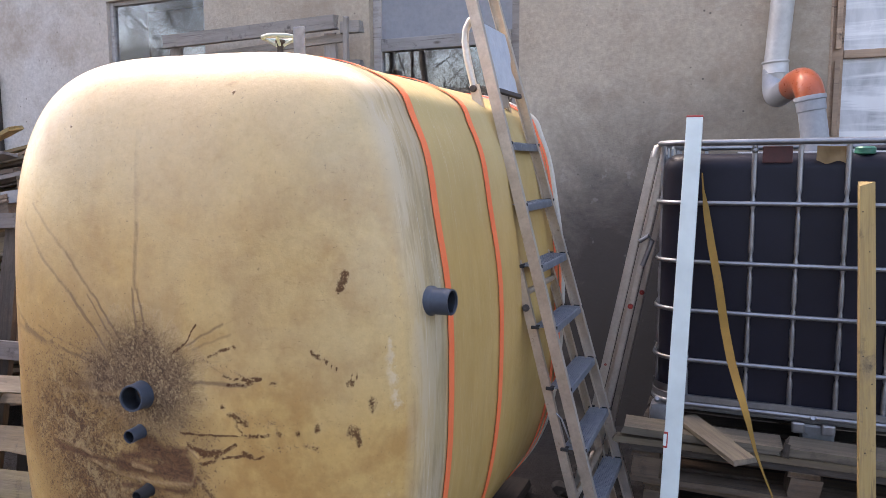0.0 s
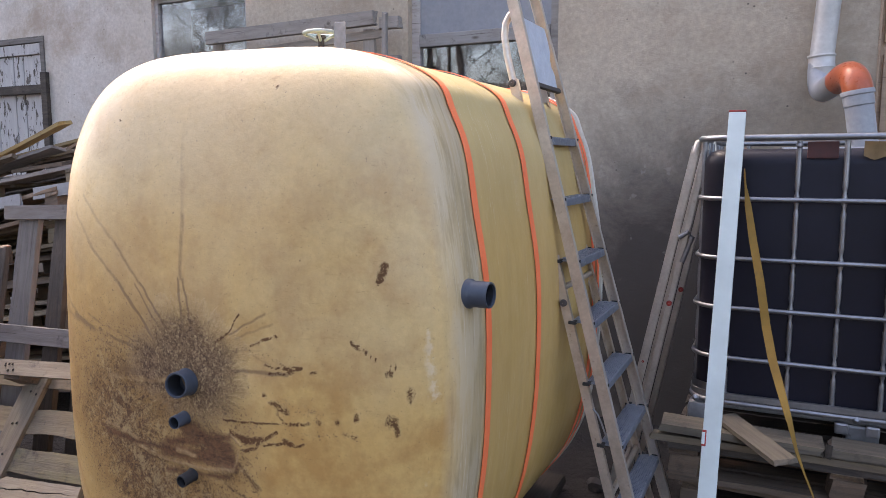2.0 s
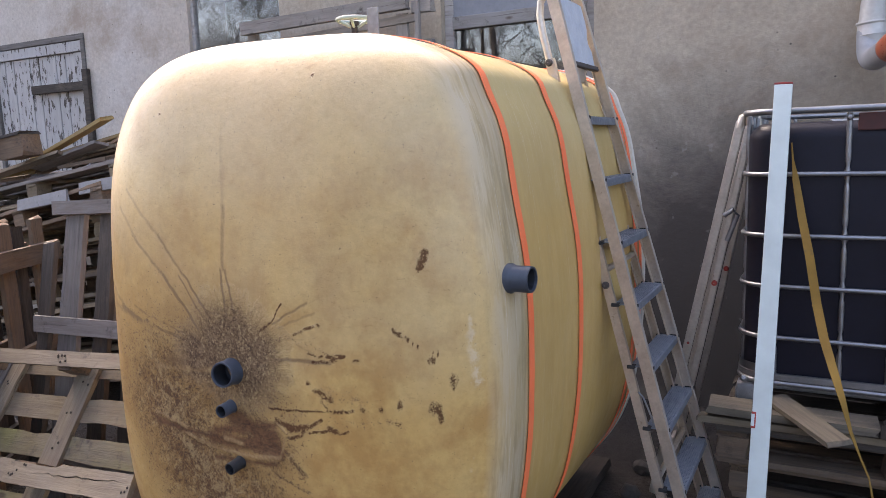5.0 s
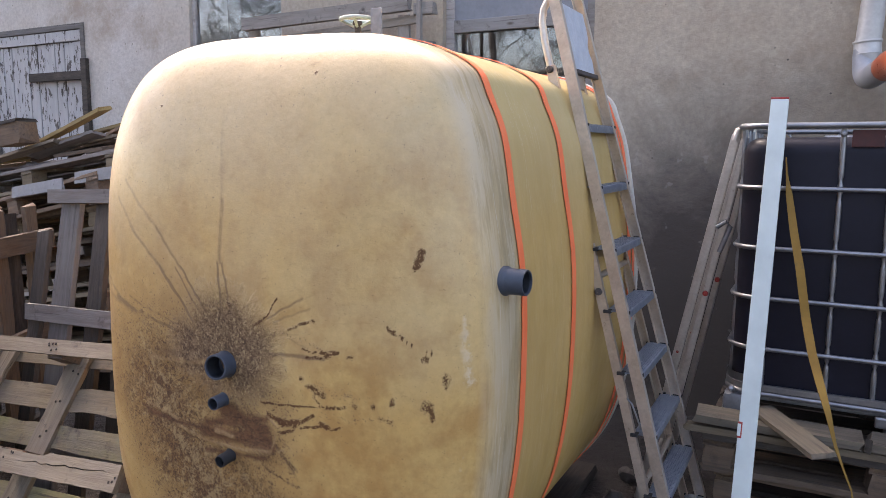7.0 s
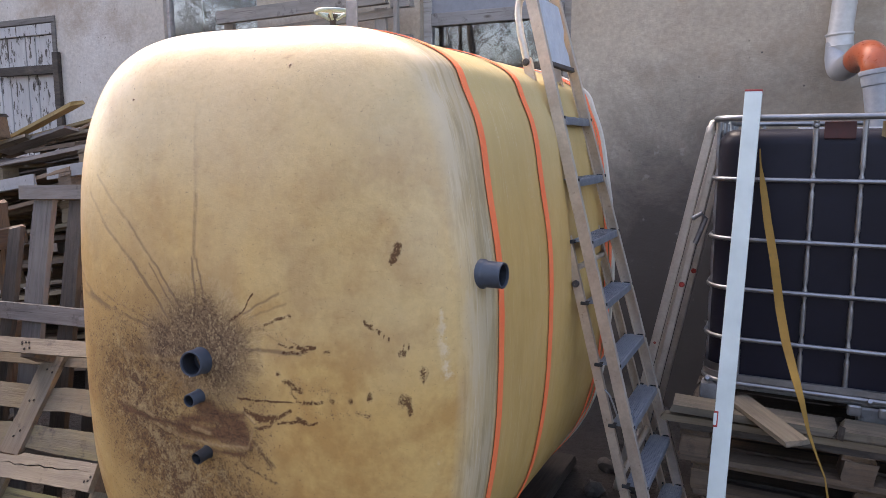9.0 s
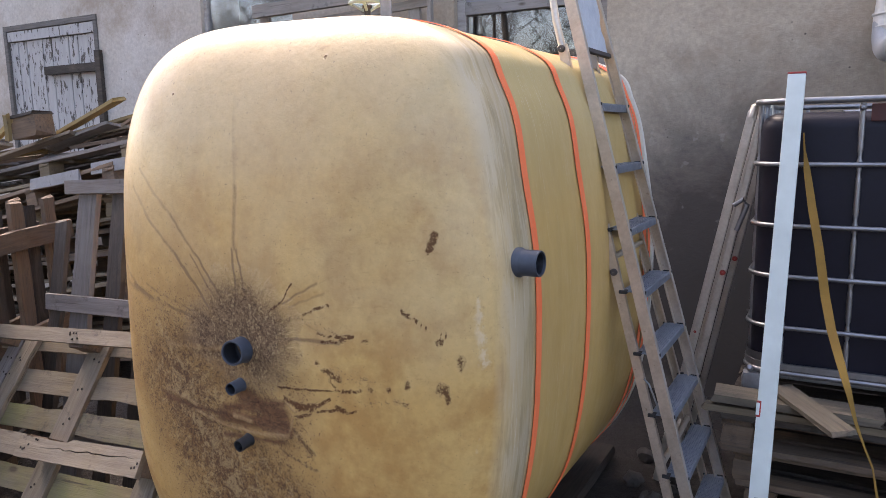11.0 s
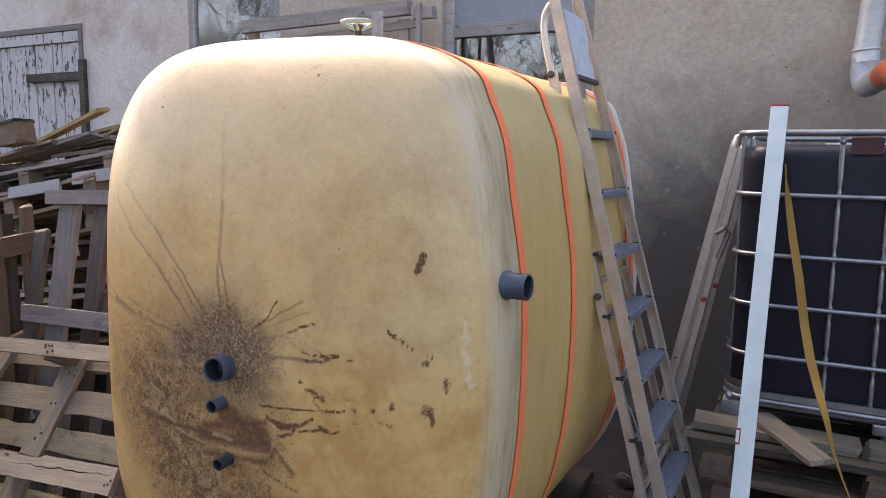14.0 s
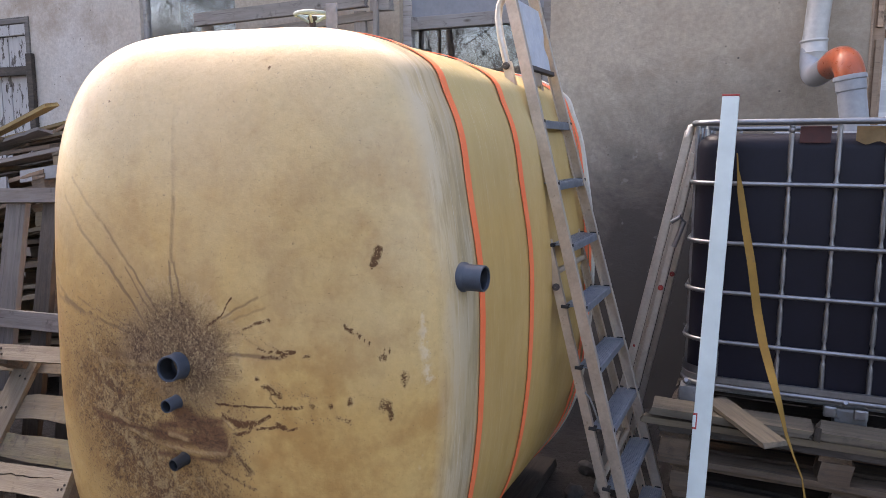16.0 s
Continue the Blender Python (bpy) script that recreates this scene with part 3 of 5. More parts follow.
def bar(bm, p, q, w, h, normal, bevel=0.003):
    """A straight bar from p to q, w across and h along the given normal."""
    p, q, nrm = Vector(p), Vector(q), Vector(normal)
    d = q - p
    L = d.length
    d.normalize()
    side = nrm.cross(d).normalized()
    nrm = d.cross(side).normalized()
    m = Matrix((d, side, nrm)).transposed().to_4x4()
    m.translation = p
    return box(bm, 0, L, -w / 2, w / 2, -h / 2, h / 2, bevel, m)


def bar_bm(*a, **k):
    bm = bmesh.new()
    bar(bm, *a, **k)
    return bm


def frame_of(origin, along, normal):
    """A pose with local x along, local z the normal."""
    d, nrm = Vector(along).normalized(), Vector(normal)
    side = nrm.cross(d).normalized()
    nrm = d.cross(side).normalized()
    m = Matrix((d, side, nrm)).transposed().to_4x4()
    m.translation = Vector(origin)
    return m


BOARDS = {}


def board(L, W, T, material, seed=0):
    """A sawn board along local x from 0 to L, a little bowed, its ends ragged. Shared by boards of one size and kind."""
    key = (round(L, 3), round(W, 3), round(T, 3), material.name, seed)
    if key not in BOARDS:
        rng = random.Random(seed * 977 + int(L * 1000) + int(W * 7919))
        bm = bmesh.new()
        n, rings = (6 if W < 0.09 or L < 0.6 else 16), []
        bow = rng.uniform(-0.004, 0.004)
        chips = [[rng.choice((0, 0, 0, 0, 0, 0, 0, 0.003, 0.007)) for _ in range(n + 1)] for _ in range(2)] if n > 6 else [[0] * (n + 1)] * 2
        for i in range(n + 1):
            u = i / n
            dz = bow * math.sin(math.pi * u)
            ring = []
            for sy, sz in ((-1, -1), (1, -1), (1, -0.55), (0.94, 1), (-0.94, 1), (-1, -0.55)):
                ex = rng.uniform(-0.014, 0.008) if i in (0, n) else 0
                edge_y = W / 2 - chips[0 if sy < 0 else 1][i] - rng.uniform(0, 0.002)
                ring.append(bm.verts.new((u * L + (ex if i else -ex), sy * edge_y, sz * T / 2 + dz + rng.uniform(-0.0007, 0.0007))))
            rings.append(ring)
        for r0, r1 in zip(rings, rings[1:]):
            for j in range(6):
                bm.faces.new((r0[j], r0[(j + 1) % 6], r1[(j + 1) % 6], r1[j]))
        bm.faces.new(rings[0][::-1])
        bm.faces.new(rings[-1])
        BOARDS[key] = mesh_from(bm, "board", material)
    return BOARDS[key]


def nails(spots, r=0.005):
    """Nail heads at (x, y, z) with the head facing local -z or +z."""
    bm = bmesh.new()
    for x, y, z, s in spots:
        lathe(bm, [(0.0002, 0.0016 * s), (r * 0.7, 0.0014 * s), (r, 0.0002 * s), (r * 0.9, -0.002 * s)], 7, Matrix.Translation((x, y, z)))
    return bm


def pallet(label, m, deck=None, low=None, seed=0, group="wooden pallets", length=1.2, width=0.8):
    """A four-way pallet: local x its length, y its width, z up; its lowest face is z = 0 and its middle at the origin."""
    deck, low = deck or M_WOOD_GREY, low or M_WOOD_PALE
    th = thing("pallet", label, "pallet", m, group)
    h = length / 2
    ys = [-width / 2 + 0.05, 0.0, width / 2 - 0.05]
    for j, y in enumerate(ys):
        part("runner", board(length, 0.1 if j != 1 else 0.12, 0.022, low, seed + j), parent=th, m=pose(-h, y, 0.011))
        for x in (-h + 0.055, 0.0, h - 0.055):
            part("block", board(0.11, 0.1, 0.078, low if j == 0 else deck, seed + 5), parent=th, m=pose(x - 0.055, y, 0.061))
    for j, (x, wide) in enumerate(((-h + 0.055, 0.11), (0.0, 0.11), (h - 0.055, 0.11))):
        part("stringer", board(width, wide, 0.022, low, seed + 7 + j), parent=th, m=pose(x, -width / 2, 0.111, 0, 0, 90))
    for j, (y, w) in enumerate(((-width / 2 + 0.07, 0.14), (-0.19, 0.1), (0.0, 0.14), (0.19, 0.1), (width / 2 - 0.07, 0.14))):
        part("deck_board", board(length, w, 0.022, deck, seed + 11 + j), parent=th, m=pose(-h, y, 0.133))
    return th


# ---------------------------------------------------------------- ground
bm = bmesh.new()
bmesh.ops.create_grid(bm, x_segments=120, y_segments=120, size=1.0)
for q in bm.verts:
    x, y = q.co.x, q.co.y
    q.co.x, q.co.y = math.copysign(abs(x) ** 3, x) * 400 + x * 8 - 1, math.copysign(abs(y) ** 3, y) * 400 + y * 8
    near = math.exp(-((q.co.x + 1) ** 2 + (q.co.y - 2) ** 2) / 120)
    q.co.z = -0.012 + near * 0.012 * noise.noise(Vector((q.co.x * 2.1, q.co.y * 2.1, 0))) - 0.002
ground = tagged(part("ground", bm, M_GROUND, smooth=60), "dark trodden earth ground of the yard", "ground", kind="structure")

# ---------------------------------------------------------------- house wall with its openings
WY, WT = 4.3, 0.42
OPEN = [(-9.6, -8.53, 1.75, 2.28), (-7.1, -5.73, 1.05, 2.595), (-4.48, -3.56, 1.25, 2.775), (-2.24, -1.24, 1.25, 3.05), (0.40, 1.55, 1.0, 2.95)]


def wall_with_openings(x0, x1, z0, z1, openings):
    xs = sorted({x0, x1, *[o[0] for o in openings], *[o[1] for o in openings]})
    zs = sorted({z0, z1, *[o[2] for o in openings], *[o[3] for o in openings]})
    bm = bmesh.new()

    def quad(*co):
        bm.faces.new([bm.verts.new(c) for c in co])

    for a, b in zip(xs, xs[1:]):
        for c, d in zip(zs, zs[1:]):
            if any(o[0] <= a and b <= o[1] and o[2] <= c and d <= o[3] for o in openings):
                continue
            quad((a, WY, c), (b, WY, c), (b, WY, d), (a, WY, d))
            quad((a, WY + WT, c), (a, WY + WT, d), (b, WY + WT, d), (b, WY + WT, c))
    for a, b, c, d in openings:
        for p, q in (((a, c), (a, d)), ((a, d), (b, d)), ((b, d), (b, c)), ((b, c), (a, c))):
            quad((p[0], WY, p[1]), (q[0], WY, q[1]), (q[0], WY + WT, q[1]), (p[0], WY + WT, p[1]))
    for xa in (x0, x1):
        quad((xa, WY, z0), (xa, WY + WT, z0), (xa, WY + WT, z1), (xa, WY, z1))
    quad((x0, WY, z1), (x1, WY, z1), (x1, WY + WT, z1), (x0, WY + WT, z1))
    bmesh.ops.remove_doubles(bm, verts=bm.verts[:], dist=0.0005)
    return bm


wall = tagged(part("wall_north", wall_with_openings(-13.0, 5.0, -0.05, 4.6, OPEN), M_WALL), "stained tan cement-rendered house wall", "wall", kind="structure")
# a crack in the render with a broken-out patch
bm = bmesh.new()
rng = random.Random(5)
pts = [(-7.40 + 0.05 * math.sin(z * 5) + rng.uniform(-0.015, 0.015), WY - 0.002, z) for z in [3.0 - 0.06 * i for i in range(14)]]
for (ax, ay, az), (bx, by, bz) in zip(pts, pts[1:]):
    wdt = rng.uniform(0.006, 0.022)
    bm.faces.new([bm.verts.new(c) for c in ((ax - wdt, ay, az), (ax + wdt, ay, az), (bx + wdt, by, bz), (bx - wdt, by, bz))])
part("crack", bm, M_CRACK, wall, label="dark crack in the render")

# unseen grey wall added behind the viewer to cut low sky light
tagged(part("wall_south", box_bm(-22.0, 8.0, -15.5, -15.0, -0.05, 4.2), M_LIGHT_BLOCK), "unseen plain grey wall added to block low sky light", "wall", kind="structure")

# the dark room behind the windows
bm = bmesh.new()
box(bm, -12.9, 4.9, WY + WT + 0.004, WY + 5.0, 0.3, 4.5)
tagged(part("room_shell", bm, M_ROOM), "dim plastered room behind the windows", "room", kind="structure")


def window(name, label, o, rails, mullions, material, frame_w=0.055, depth=0.09, film=None, only=None, front=0.04, half=0.04):
    """A wooden window set into an opening: frame, glazing bars and panes."""
    x0, x1, z0, z1 = o
    th = thing(name, label, "window", kind="structure")
    y = WY + depth
    for nm, a in (("window_frame", (x0, x0 + frame_w, z0, z1)), ("window_frame", (x1 - frame_w, x1, z0, z1)),
                  ("window_frame", (x0 + frame_w, x1 - frame_w, z1 - frame_w, z1)), ("window_frame", (x0 + frame_w, x1 - frame_w, z0, z0 + frame_w))):
        part(nm, box_bm(a[0], a[1], y, y + 0.06, a[2], a[3], bevel=0.004), material, th)
    zs = [z0 + frame_w] + [v for r in rails for v in (r - half, r + half)] + [z1 - frame_w]
    xs = [x0 + frame_w] + [v for r in mullions for v in (r - 0.028, r + 0.028)] + [x1 - frame_w]
    for r in rails:
        part("glazing_bar", box_bm(x0 + frame_w, x1 - frame_w, y - 0.012, y + 0.05, r - half, r + half, bevel=0.006), material, th)
    for r in mullions:
        for c, d in zip(zs[::2], zs[1::2]):
            part("glazing_bar", box_bm(r - 0.028, r + 0.028, y, y + 0.05, c, d, bevel=0.005), material, th)
    for a, b in zip(xs[::2], xs[1::2]):
        for c, d in zip(zs[::2], zs[1::2]):
            ob = part("pane", box_bm(a - 0.004, b + 0.004, y + 0.024, y + 0.028, c - 0.004, d + 0.004), M_GLASS, th)
            ob.visible_shadow = False
            if film and (only is None or c >= only):
                part("film", box_bm(a, b, y + front, y + front + 0.004, c, d), film, th, label="dull sheet over the pane")
    return th


# added sheet paints the pane's dark blue look in place of its reflection
window("window_1", "small grey window with its dark pane painted on a sheet", OPEN[0], [2.10], [], M_FRAME_GREY, 0.055, 0.05, M_PANE_DARK, None, 0.012, 0.02)
window("window_2", "grey wooden window reflecting bare branches", OPEN[2], [], [], M_FRAME_GREY, 0.032, 0.03)
window("window_3", "two-light grey wooden window with dark panes", OPEN[3], [2.305], [], M_FRAME_GREY, 0.06, 0.05, M_SHEET, 2.3, 0.012)
east = window("window_4", "bare brown wooden window with milky panes", OPEN[4], [2.083], [], M_FRAME_BROWN, 0.066, 0.03, M_FILM, None, 0.012, 0.021)
for a, b in ((1.08, 2.055), (2.112, 2.88)):
    part("glazing_bead", box_bm(0.426, 0.453, WY + 0.012, WY + 0.032, a, b, bevel=0.004), M_FRAME_BROWN, east)
part("sash_edge", box_bm(0.398, 0.409, WY - 0.006, WY + 0.034, 1.0, 2.95, bevel=0.003), M_FRAME_BROWN, east)

# ---------------------------------------------------------------- boarded hatch in the wall
door = thing("door_1", "old boarded hatch with flaking grey paint", "door", kind="structure")
x0, x1, z0, z1 = OPEN[1]
part("door_frame", box_bm(x0, x1, WY - 0.012, WY + 0.10, z1 - 0.05, z1, bevel=0.005), M_FRAME_DARK, door)
part("door_frame", box_bm(x0, x0 + 0.05, WY - 0.012, WY + 0.10, z0, z1 - 0.05, bevel=0.005), M_FRAME_DARK, door)
part("door_frame", box_bm(x1 - 0.05, x1, WY - 0.012, WY + 0.10, z0, z1 - 0.05, bevel=0.005), M_FRAME_DARK, door)
part("top_board", box_bm(x0 + 0.05, x1 - 0.05, WY - 0.004, WY + 0.03, z1 - 0.145, z1 - 0.055, bevel=0.004), M_SHUTTER, door)
nb = 10
for i in range(nb):
    a = x0 + 0.055 + i * (x1 - x0 - 0.11) / nb
    b = a + (x1 - x0 - 0.11) / nb - 0.006
    yo = 0.012 + 0.004 * (i % 3)
    part("plank", box_bm(a, b, WY + yo, WY + yo + 0.025, z0 + 0.01, z1 - 0.15, bevel=0.004), M_SHUTTER, door)
part("ledge", box_bm(-6.49, -5.735, WY - 0.035, WY + 0.008, 2.115, 2.19, bevel=0.005), M_WOOD_DARK, door, label="dark wooden cross batten")
part("batten", box_bm(-5.76, -5.69, WY - 0.04, WY - 0.002, z0, 2.29, bevel=0.005), M_WOOD_DARK, door, label="dark upright batten")

# white stick leaning at the far wall
part("stick", tube_bm([(-8.02, 4.12, 1.2), (-7.85, 4.25, 1.86)], 0.017, 8), M_PAPER).name = "white_stick"
tagged(bpy.data.objects["white_stick"], "thin white stick leaning on the wall", "stick")

# ---------------------------------------------------------------- glass-fibre tank
CX, CZ, TA, TB, TN = -1.312, 0.96, 0.656, 0.868, 3.12
ROLL = 1.2
TY0, TY1, DOME, DP = 1.65, 2.95, 0.25, 2.6


def outline(th, grow=0.0):
    c, s = math.cos(th), math.sin(th)
    wide = TA + grow + (0.036 if c < 0 else 0.0)
    if c < 0:
        n = TN + 0.8 + 0.38 * c
    elif s < 0:
        n = TN + 0.05 * (1 - c) + 0.7 * c * s
    else:
        n = TN + 0.8 * (1 - c) + 0.4 * c * s
    x, z = wide * math.copysign(abs(c) ** (2 / n), c), (TB + grow) * math.copysign(abs(s) ** (2 / n), s)
    if c > 0:
        # barrelled flank with a tighter upper shoulder
        x += 0.007 * math.exp(-((z / 0.2) ** 2)) - 0.014 * math.exp(-(((z - 0.47) / 0.17) ** 2)) + 0.022 * math.exp(-(((z - 0.775) / 0.05) ** 2))
    return (x, z)


# stains on the front, each row a line in the plane of the front: from x, z to x, z, its width and its strength
CREASE_LEFT = [
    (-0.29, 0.235, -0.153, 0.099, 0.0081, 1), (-0.422, 0.327, -0.271, 0.221, 0.0113, 0.6), (-0.506, 0.41, -0.412, 0.323, 0.0145, 0.45), (-0.205, 0.243, -0.108, 0.136, 0.0065, 1),
    (-0.226, 0.238, -0.134, 0.133, 0.0065, 0.7), (-0.31, 0.343, -0.205, 0.24, 0.0097, 0.65), (-0.464, 0.462, -0.31, 0.343, 0.0145, 0.45), (-0.544, 0.119, -0.201, 0.061, 0.0065, 1),
    (-0.442, 0.13, -0.204, 0.078, 0.0048, 0.7), (-0.636, 0.187, -0.509, 0.122, 0.0129, 0.5), (-0.499, 0.072, -0.332, 0.057, 0.0097, 0.6), (-0.434, -0.019, -0.206, 0.005, 0.0081, 0.9),
    (-0.607, 0.118, -0.358, 0.079, 0.0129, 0.5),
]
CREASE_TOP = [
    (-0.066, 0.27, -0.05, 0.146, 0.0065, 1), (-0.05, 0.271, -0.018, 0.137, 0.0065, 0.9), (-0.057, 0.432, -0.058, 0.271, 0.0129, 0.62), (-0.082, 0.663, -0.057, 0.432, 0.0194, 0.4),
    (-0.115, 0.153, -0.054, 0.148, 0.004, 1), (0.21, 0.203, 0.104, 0.143, 0.0065, 0.7), (0.234, 0.182, 0.122, 0.134, 0.0065, 0.5), (0.259, 0.224, 0.19, 0.189, 0.0097, 0.3),
    (0.01, 0.151, 0.049, 0.177, 0.0065, 0.5), (0.109, 0.052, 0.272, 0.064, 0.0097, 0.9), (0.102, 0.101, 0.201, 0.113, 0.0081, 0.35), (0.173, 0.097, 0.224, 0.081, 0.0048, 0.6),
]
CRACKS = [
    (0.132, 0.196, 0.1, 0.148, 0.004, 1.2), (0.1, 0.148, 0.062, 0.123, 0.0056, 1.1), (0.202, 0.139, 0.245, 0.155, 0.0065, 1), (0.167, 0.121, 0.195, 0.133, 0.0081, 0.7),
    (0.207, 0.078, 0.266, 0.079, 0.0042, 1.2), (0.244, 0.098, 0.279, 0.079, 0.004, 1), (0.266, 0.081, 0.31, 0.08, 0.0073, 1.3), (0.223, 0.061, 0.266, 0.066, 0.0065, 1.1),
    (0.266, 0.064, 0.291, 0.07, 0.0056, 1.1), (0.334, 0.072, 0.352, 0.073, 0.004, 1), (0.075, -0.082, 0.202, -0.071, 0.0042, 1.2), (0.202, -0.071, 0.405, -0.04, 0.0035, 1.0),
    (0.269, -0.064, 0.325, -0.055, 0.0065, 0.9), (0.405, -0.04, 0.45, -0.03, 0.0035, 0.9),
]
CLAWS = [
    (0.098, -0.109, 0.147, -0.126, 0.0129, 1.2), (0.143, -0.127, 0.193, -0.115, 0.0129, 1.2), (0.179, -0.129, 0.238, -0.089, 0.0081, 1.3), (0.142, -0.151, 0.178, -0.139, 0.0081, 1.2),
    (0.2, -0.129, 0.277, -0.107, 0.0056, 1.3), (0.261, -0.106, 0.283, -0.111, 0.0113, 1.1), (0.29, -0.115, 0.315, -0.107, 0.0056, 1), (0.204, -0.003, 0.231, -0.014, 0.0097, 1),
    (0.231, -0.014, 0.269, -0.031, 0.0145, 0.95), (0.246, -0.041, 0.265, -0.061, 0.0097, 0.8), (0.419, -0.07, 0.449, -0.072, 0.0113, 0.62),
]
FLECKS = [
    (0.437, 0.154, 0.451, 0.146, 0.0081, 1.2), (0.463, 0.141, 0.468, 0.136, 0.0056, 1.1), (0.468, 0.136, 0.49, 0.121, 0.0026, 0.9), (0.485, 0.122, 0.492, 0.119, 0.0048, 1.1),
    (0.517, 0.086, 0.527, 0.089, 0.0065, 1.1), (0.525, 0.106, 0.529, 0.095, 0.004, 0.9), (0.537, 0.109, 0.539, 0.102, 0.004, 0.9), (0.561, 0.051, 0.572, 0.034, 0.0113, 1),
    (0.563, 0.019, 0.574, 0.018, 0.0065, 1), (0.52, -0.03, 0.537, -0.035, 0.0097, 1.1), (0.532, -0.038, 0.542, -0.055, 0.0081, 1.2), (0.447, -0.027, 0.471, -0.017, 0.0097, 1.25),
]
SPLASH = [
    (0.27, -0.02, 0.356, -0.031, 0.0323, 0.55), (0.268, -0.084, 0.405, -0.077, 0.0258, 0.5), (0.361, -0.067, 0.447, -0.078, 0.0226, 0.4), (0.125, -0.189, 0.18, -0.25, 0.0258, 0.85),
    (0.082, -0.262, 0.202, -0.295, 0.0161, 0.8), (0.058, -0.317, 0.152, -0.326, 0.0194, 0.7), (0.103, 0.11, 0.208, 0.101, 0.0226, 0.5), (0.108, 0.022, 0.17, 0.001, 0.0226, 0.55),
    (-0.127, -0.311, 0.185, -0.367, 0.0645, 0.5),
]
FLAP = [
    (-0.046, -0.128, 0.09, -0.157, 0.0387, 1), (-0.126, -0.201, 0.098, -0.187, 0.0355, 1), (0.031, -0.177, 0.106, -0.201, 0.029, 1), (-0.121, -0.258, 0.094, -0.232, 0.0129, 0.8),
    (-0.361, -0.197, -0.115, -0.198, 0.0145, 0.8), (-0.389, -0.183, -0.253, -0.194, 0.0113, 0.7), (-0.113, -0.177, 0.092, -0.126, 0.0194, 0.9),
]
RIDGE = [
    (-0.357, -0.167, -0.228, -0.189, 0.0113, 0.9), (-0.229, -0.206, -0.118, -0.232, 0.0113, 1), (-0.118, -0.232, 0.007, -0.227, 0.0113, 1), (0.007, -0.227, 0.109, -0.211, 0.0129, 1),
    (0.109, -0.211, 0.128, -0.15, 0.0081, 0.8), (-0.082, -0.192, -0.021, -0.195, 0.0145, 1.2), (-0.341, -0.028, -0.1, -0.004, 0.0129, 1), (0.101, -0.119, 0.128, -0.139, 0.0048, 1),
]
BLOTS = [
    (0.497, 0.311, 0.508, 0.337, 0.0129, 1.2), (0.491, 0.299, 0.499, 0.308, 0.0097, 1.1), (0.188, 0.754, 0.19, 0.748, 0.0065, 1), (-0.329, 0.671, -0.324, 0.671, 0.0048, 0.9),
    (0.158, 0.165, 0.162, 0.165, 0.0048, 0.6),
]
RING = [(-0.04, 0.035, -0.05, 0.06, 0.21, 1.0), (0.0, 0.0, 0.03, 0.05, 0.17, 0.9), (-0.08, 0.02, -0.17, 0.03, 0.14, 0.8)]
WASH = [(-0.30, -0.12, -0.10, -0.42, 0.42, 1.0), (-0.36, -0.02, -0.2, -0.05, 0.2, 0.75), (-0.05, -0.12, 0.08, -0.2, 0.16, 0.9), (0.0, -0.3, 0.12, -0.4, 0.2, 0.8), (0.08, -0.05, 0.14, -0.1, 0.12, 0.6)]


def line_mask(xz, rows):
    """1 near any of the lines, fading over their widths, for rows of points x, z."""
    total = np.zeros(len(xz))
    for ax, az, bx, bz, width, power in rows:
        a, d = np.array((ax, az)), np.array((bx - ax, bz - az))
        t = np.clip(((xz - a) @ d) / (d @ d), 0, 1)
        away = np.linalg.norm(xz - a - t[:, None] * d, axis=1)
        total = np.maximum(total, power * np.clip(1 - away / width, 0, 1))
    return total


tank = thing("tank", "huge aged yellow glass-fibre tank lying on beams, front stained with dirt", "tank", pose(CX, TY0, CZ, 0, ROLL, 0))
SEG, RINGS = 640, 280
rows = []
for i in range(1, RINGS + 1):
    r = math.sin(math.pi / 2 * (i / RINGS) ** 0.85) if i < RINGS else 1.0
    rows.append((r, -DOME * max(0.0, 1 - r**DP) ** (1 / DP)))
rows += [(1.0, 0.01), (1.0, 0.03), (1.0, 0.1), (1.0, 0.2), (0.999, 0.6), (1.0, 1.0), (1.0, TY1 - TY0)]
edge = np.array([outline(2 * math.pi * j / SEG) for j in range(SEG)])
co = np.concatenate([np.column_stack((edge[:, 0] * r, np.full(SEG, y), edge[:, 1] * r)) for r, y in rows] + [np.array([[0, -DOME, 0]])])
shift = np.array([noise.noise_vector(Vector((x * 9, 1.7, z * 9))) * 0.004 + noise.noise_vector(Vector((x * 34, 5.1, z * 34))) * 0.0035 for x, y, z in co])
flat = (co + shift)[:, [0, 2]]
masks = {nm: line_mask(flat, rows_of) for nm, rows_of in (("crease", CREASE_LEFT + CREASE_TOP), ("crack", CRACKS + CLAWS + FLECKS + BLOTS), ("ring", RING), ("wash", WASH), ("splash", SPLASH), ("flap", FLAP), ("ridge", RIDGE))}
for i, (x, y, z) in enumerate(co):
    if y < -0.004:
        wob = 0.004 * noise.noise(Vector((x * 2.3, y * 2, z * 2.3))) + 0.0012 * noise.noise(Vector((x * 8, y * 8, z * 8)))
        lump = math.exp(-(((x + 0.03) / 0.22) ** 2 + ((z + 0.17) / 0.11) ** 2))
        wob += 0.012 * lump * noise.noise(Vector((x * 4, 3.0, z * 16)))
        co[i, 1] += (wob + 0.0003 * masks["crease"][i] - 0.003 * masks["ridge"][i]) * min(1.0, (-y - 0.004) / 0.05)
last = len(co) - 1
faces = [(last, j, (j + 1) % SEG) for j in range(SEG)]
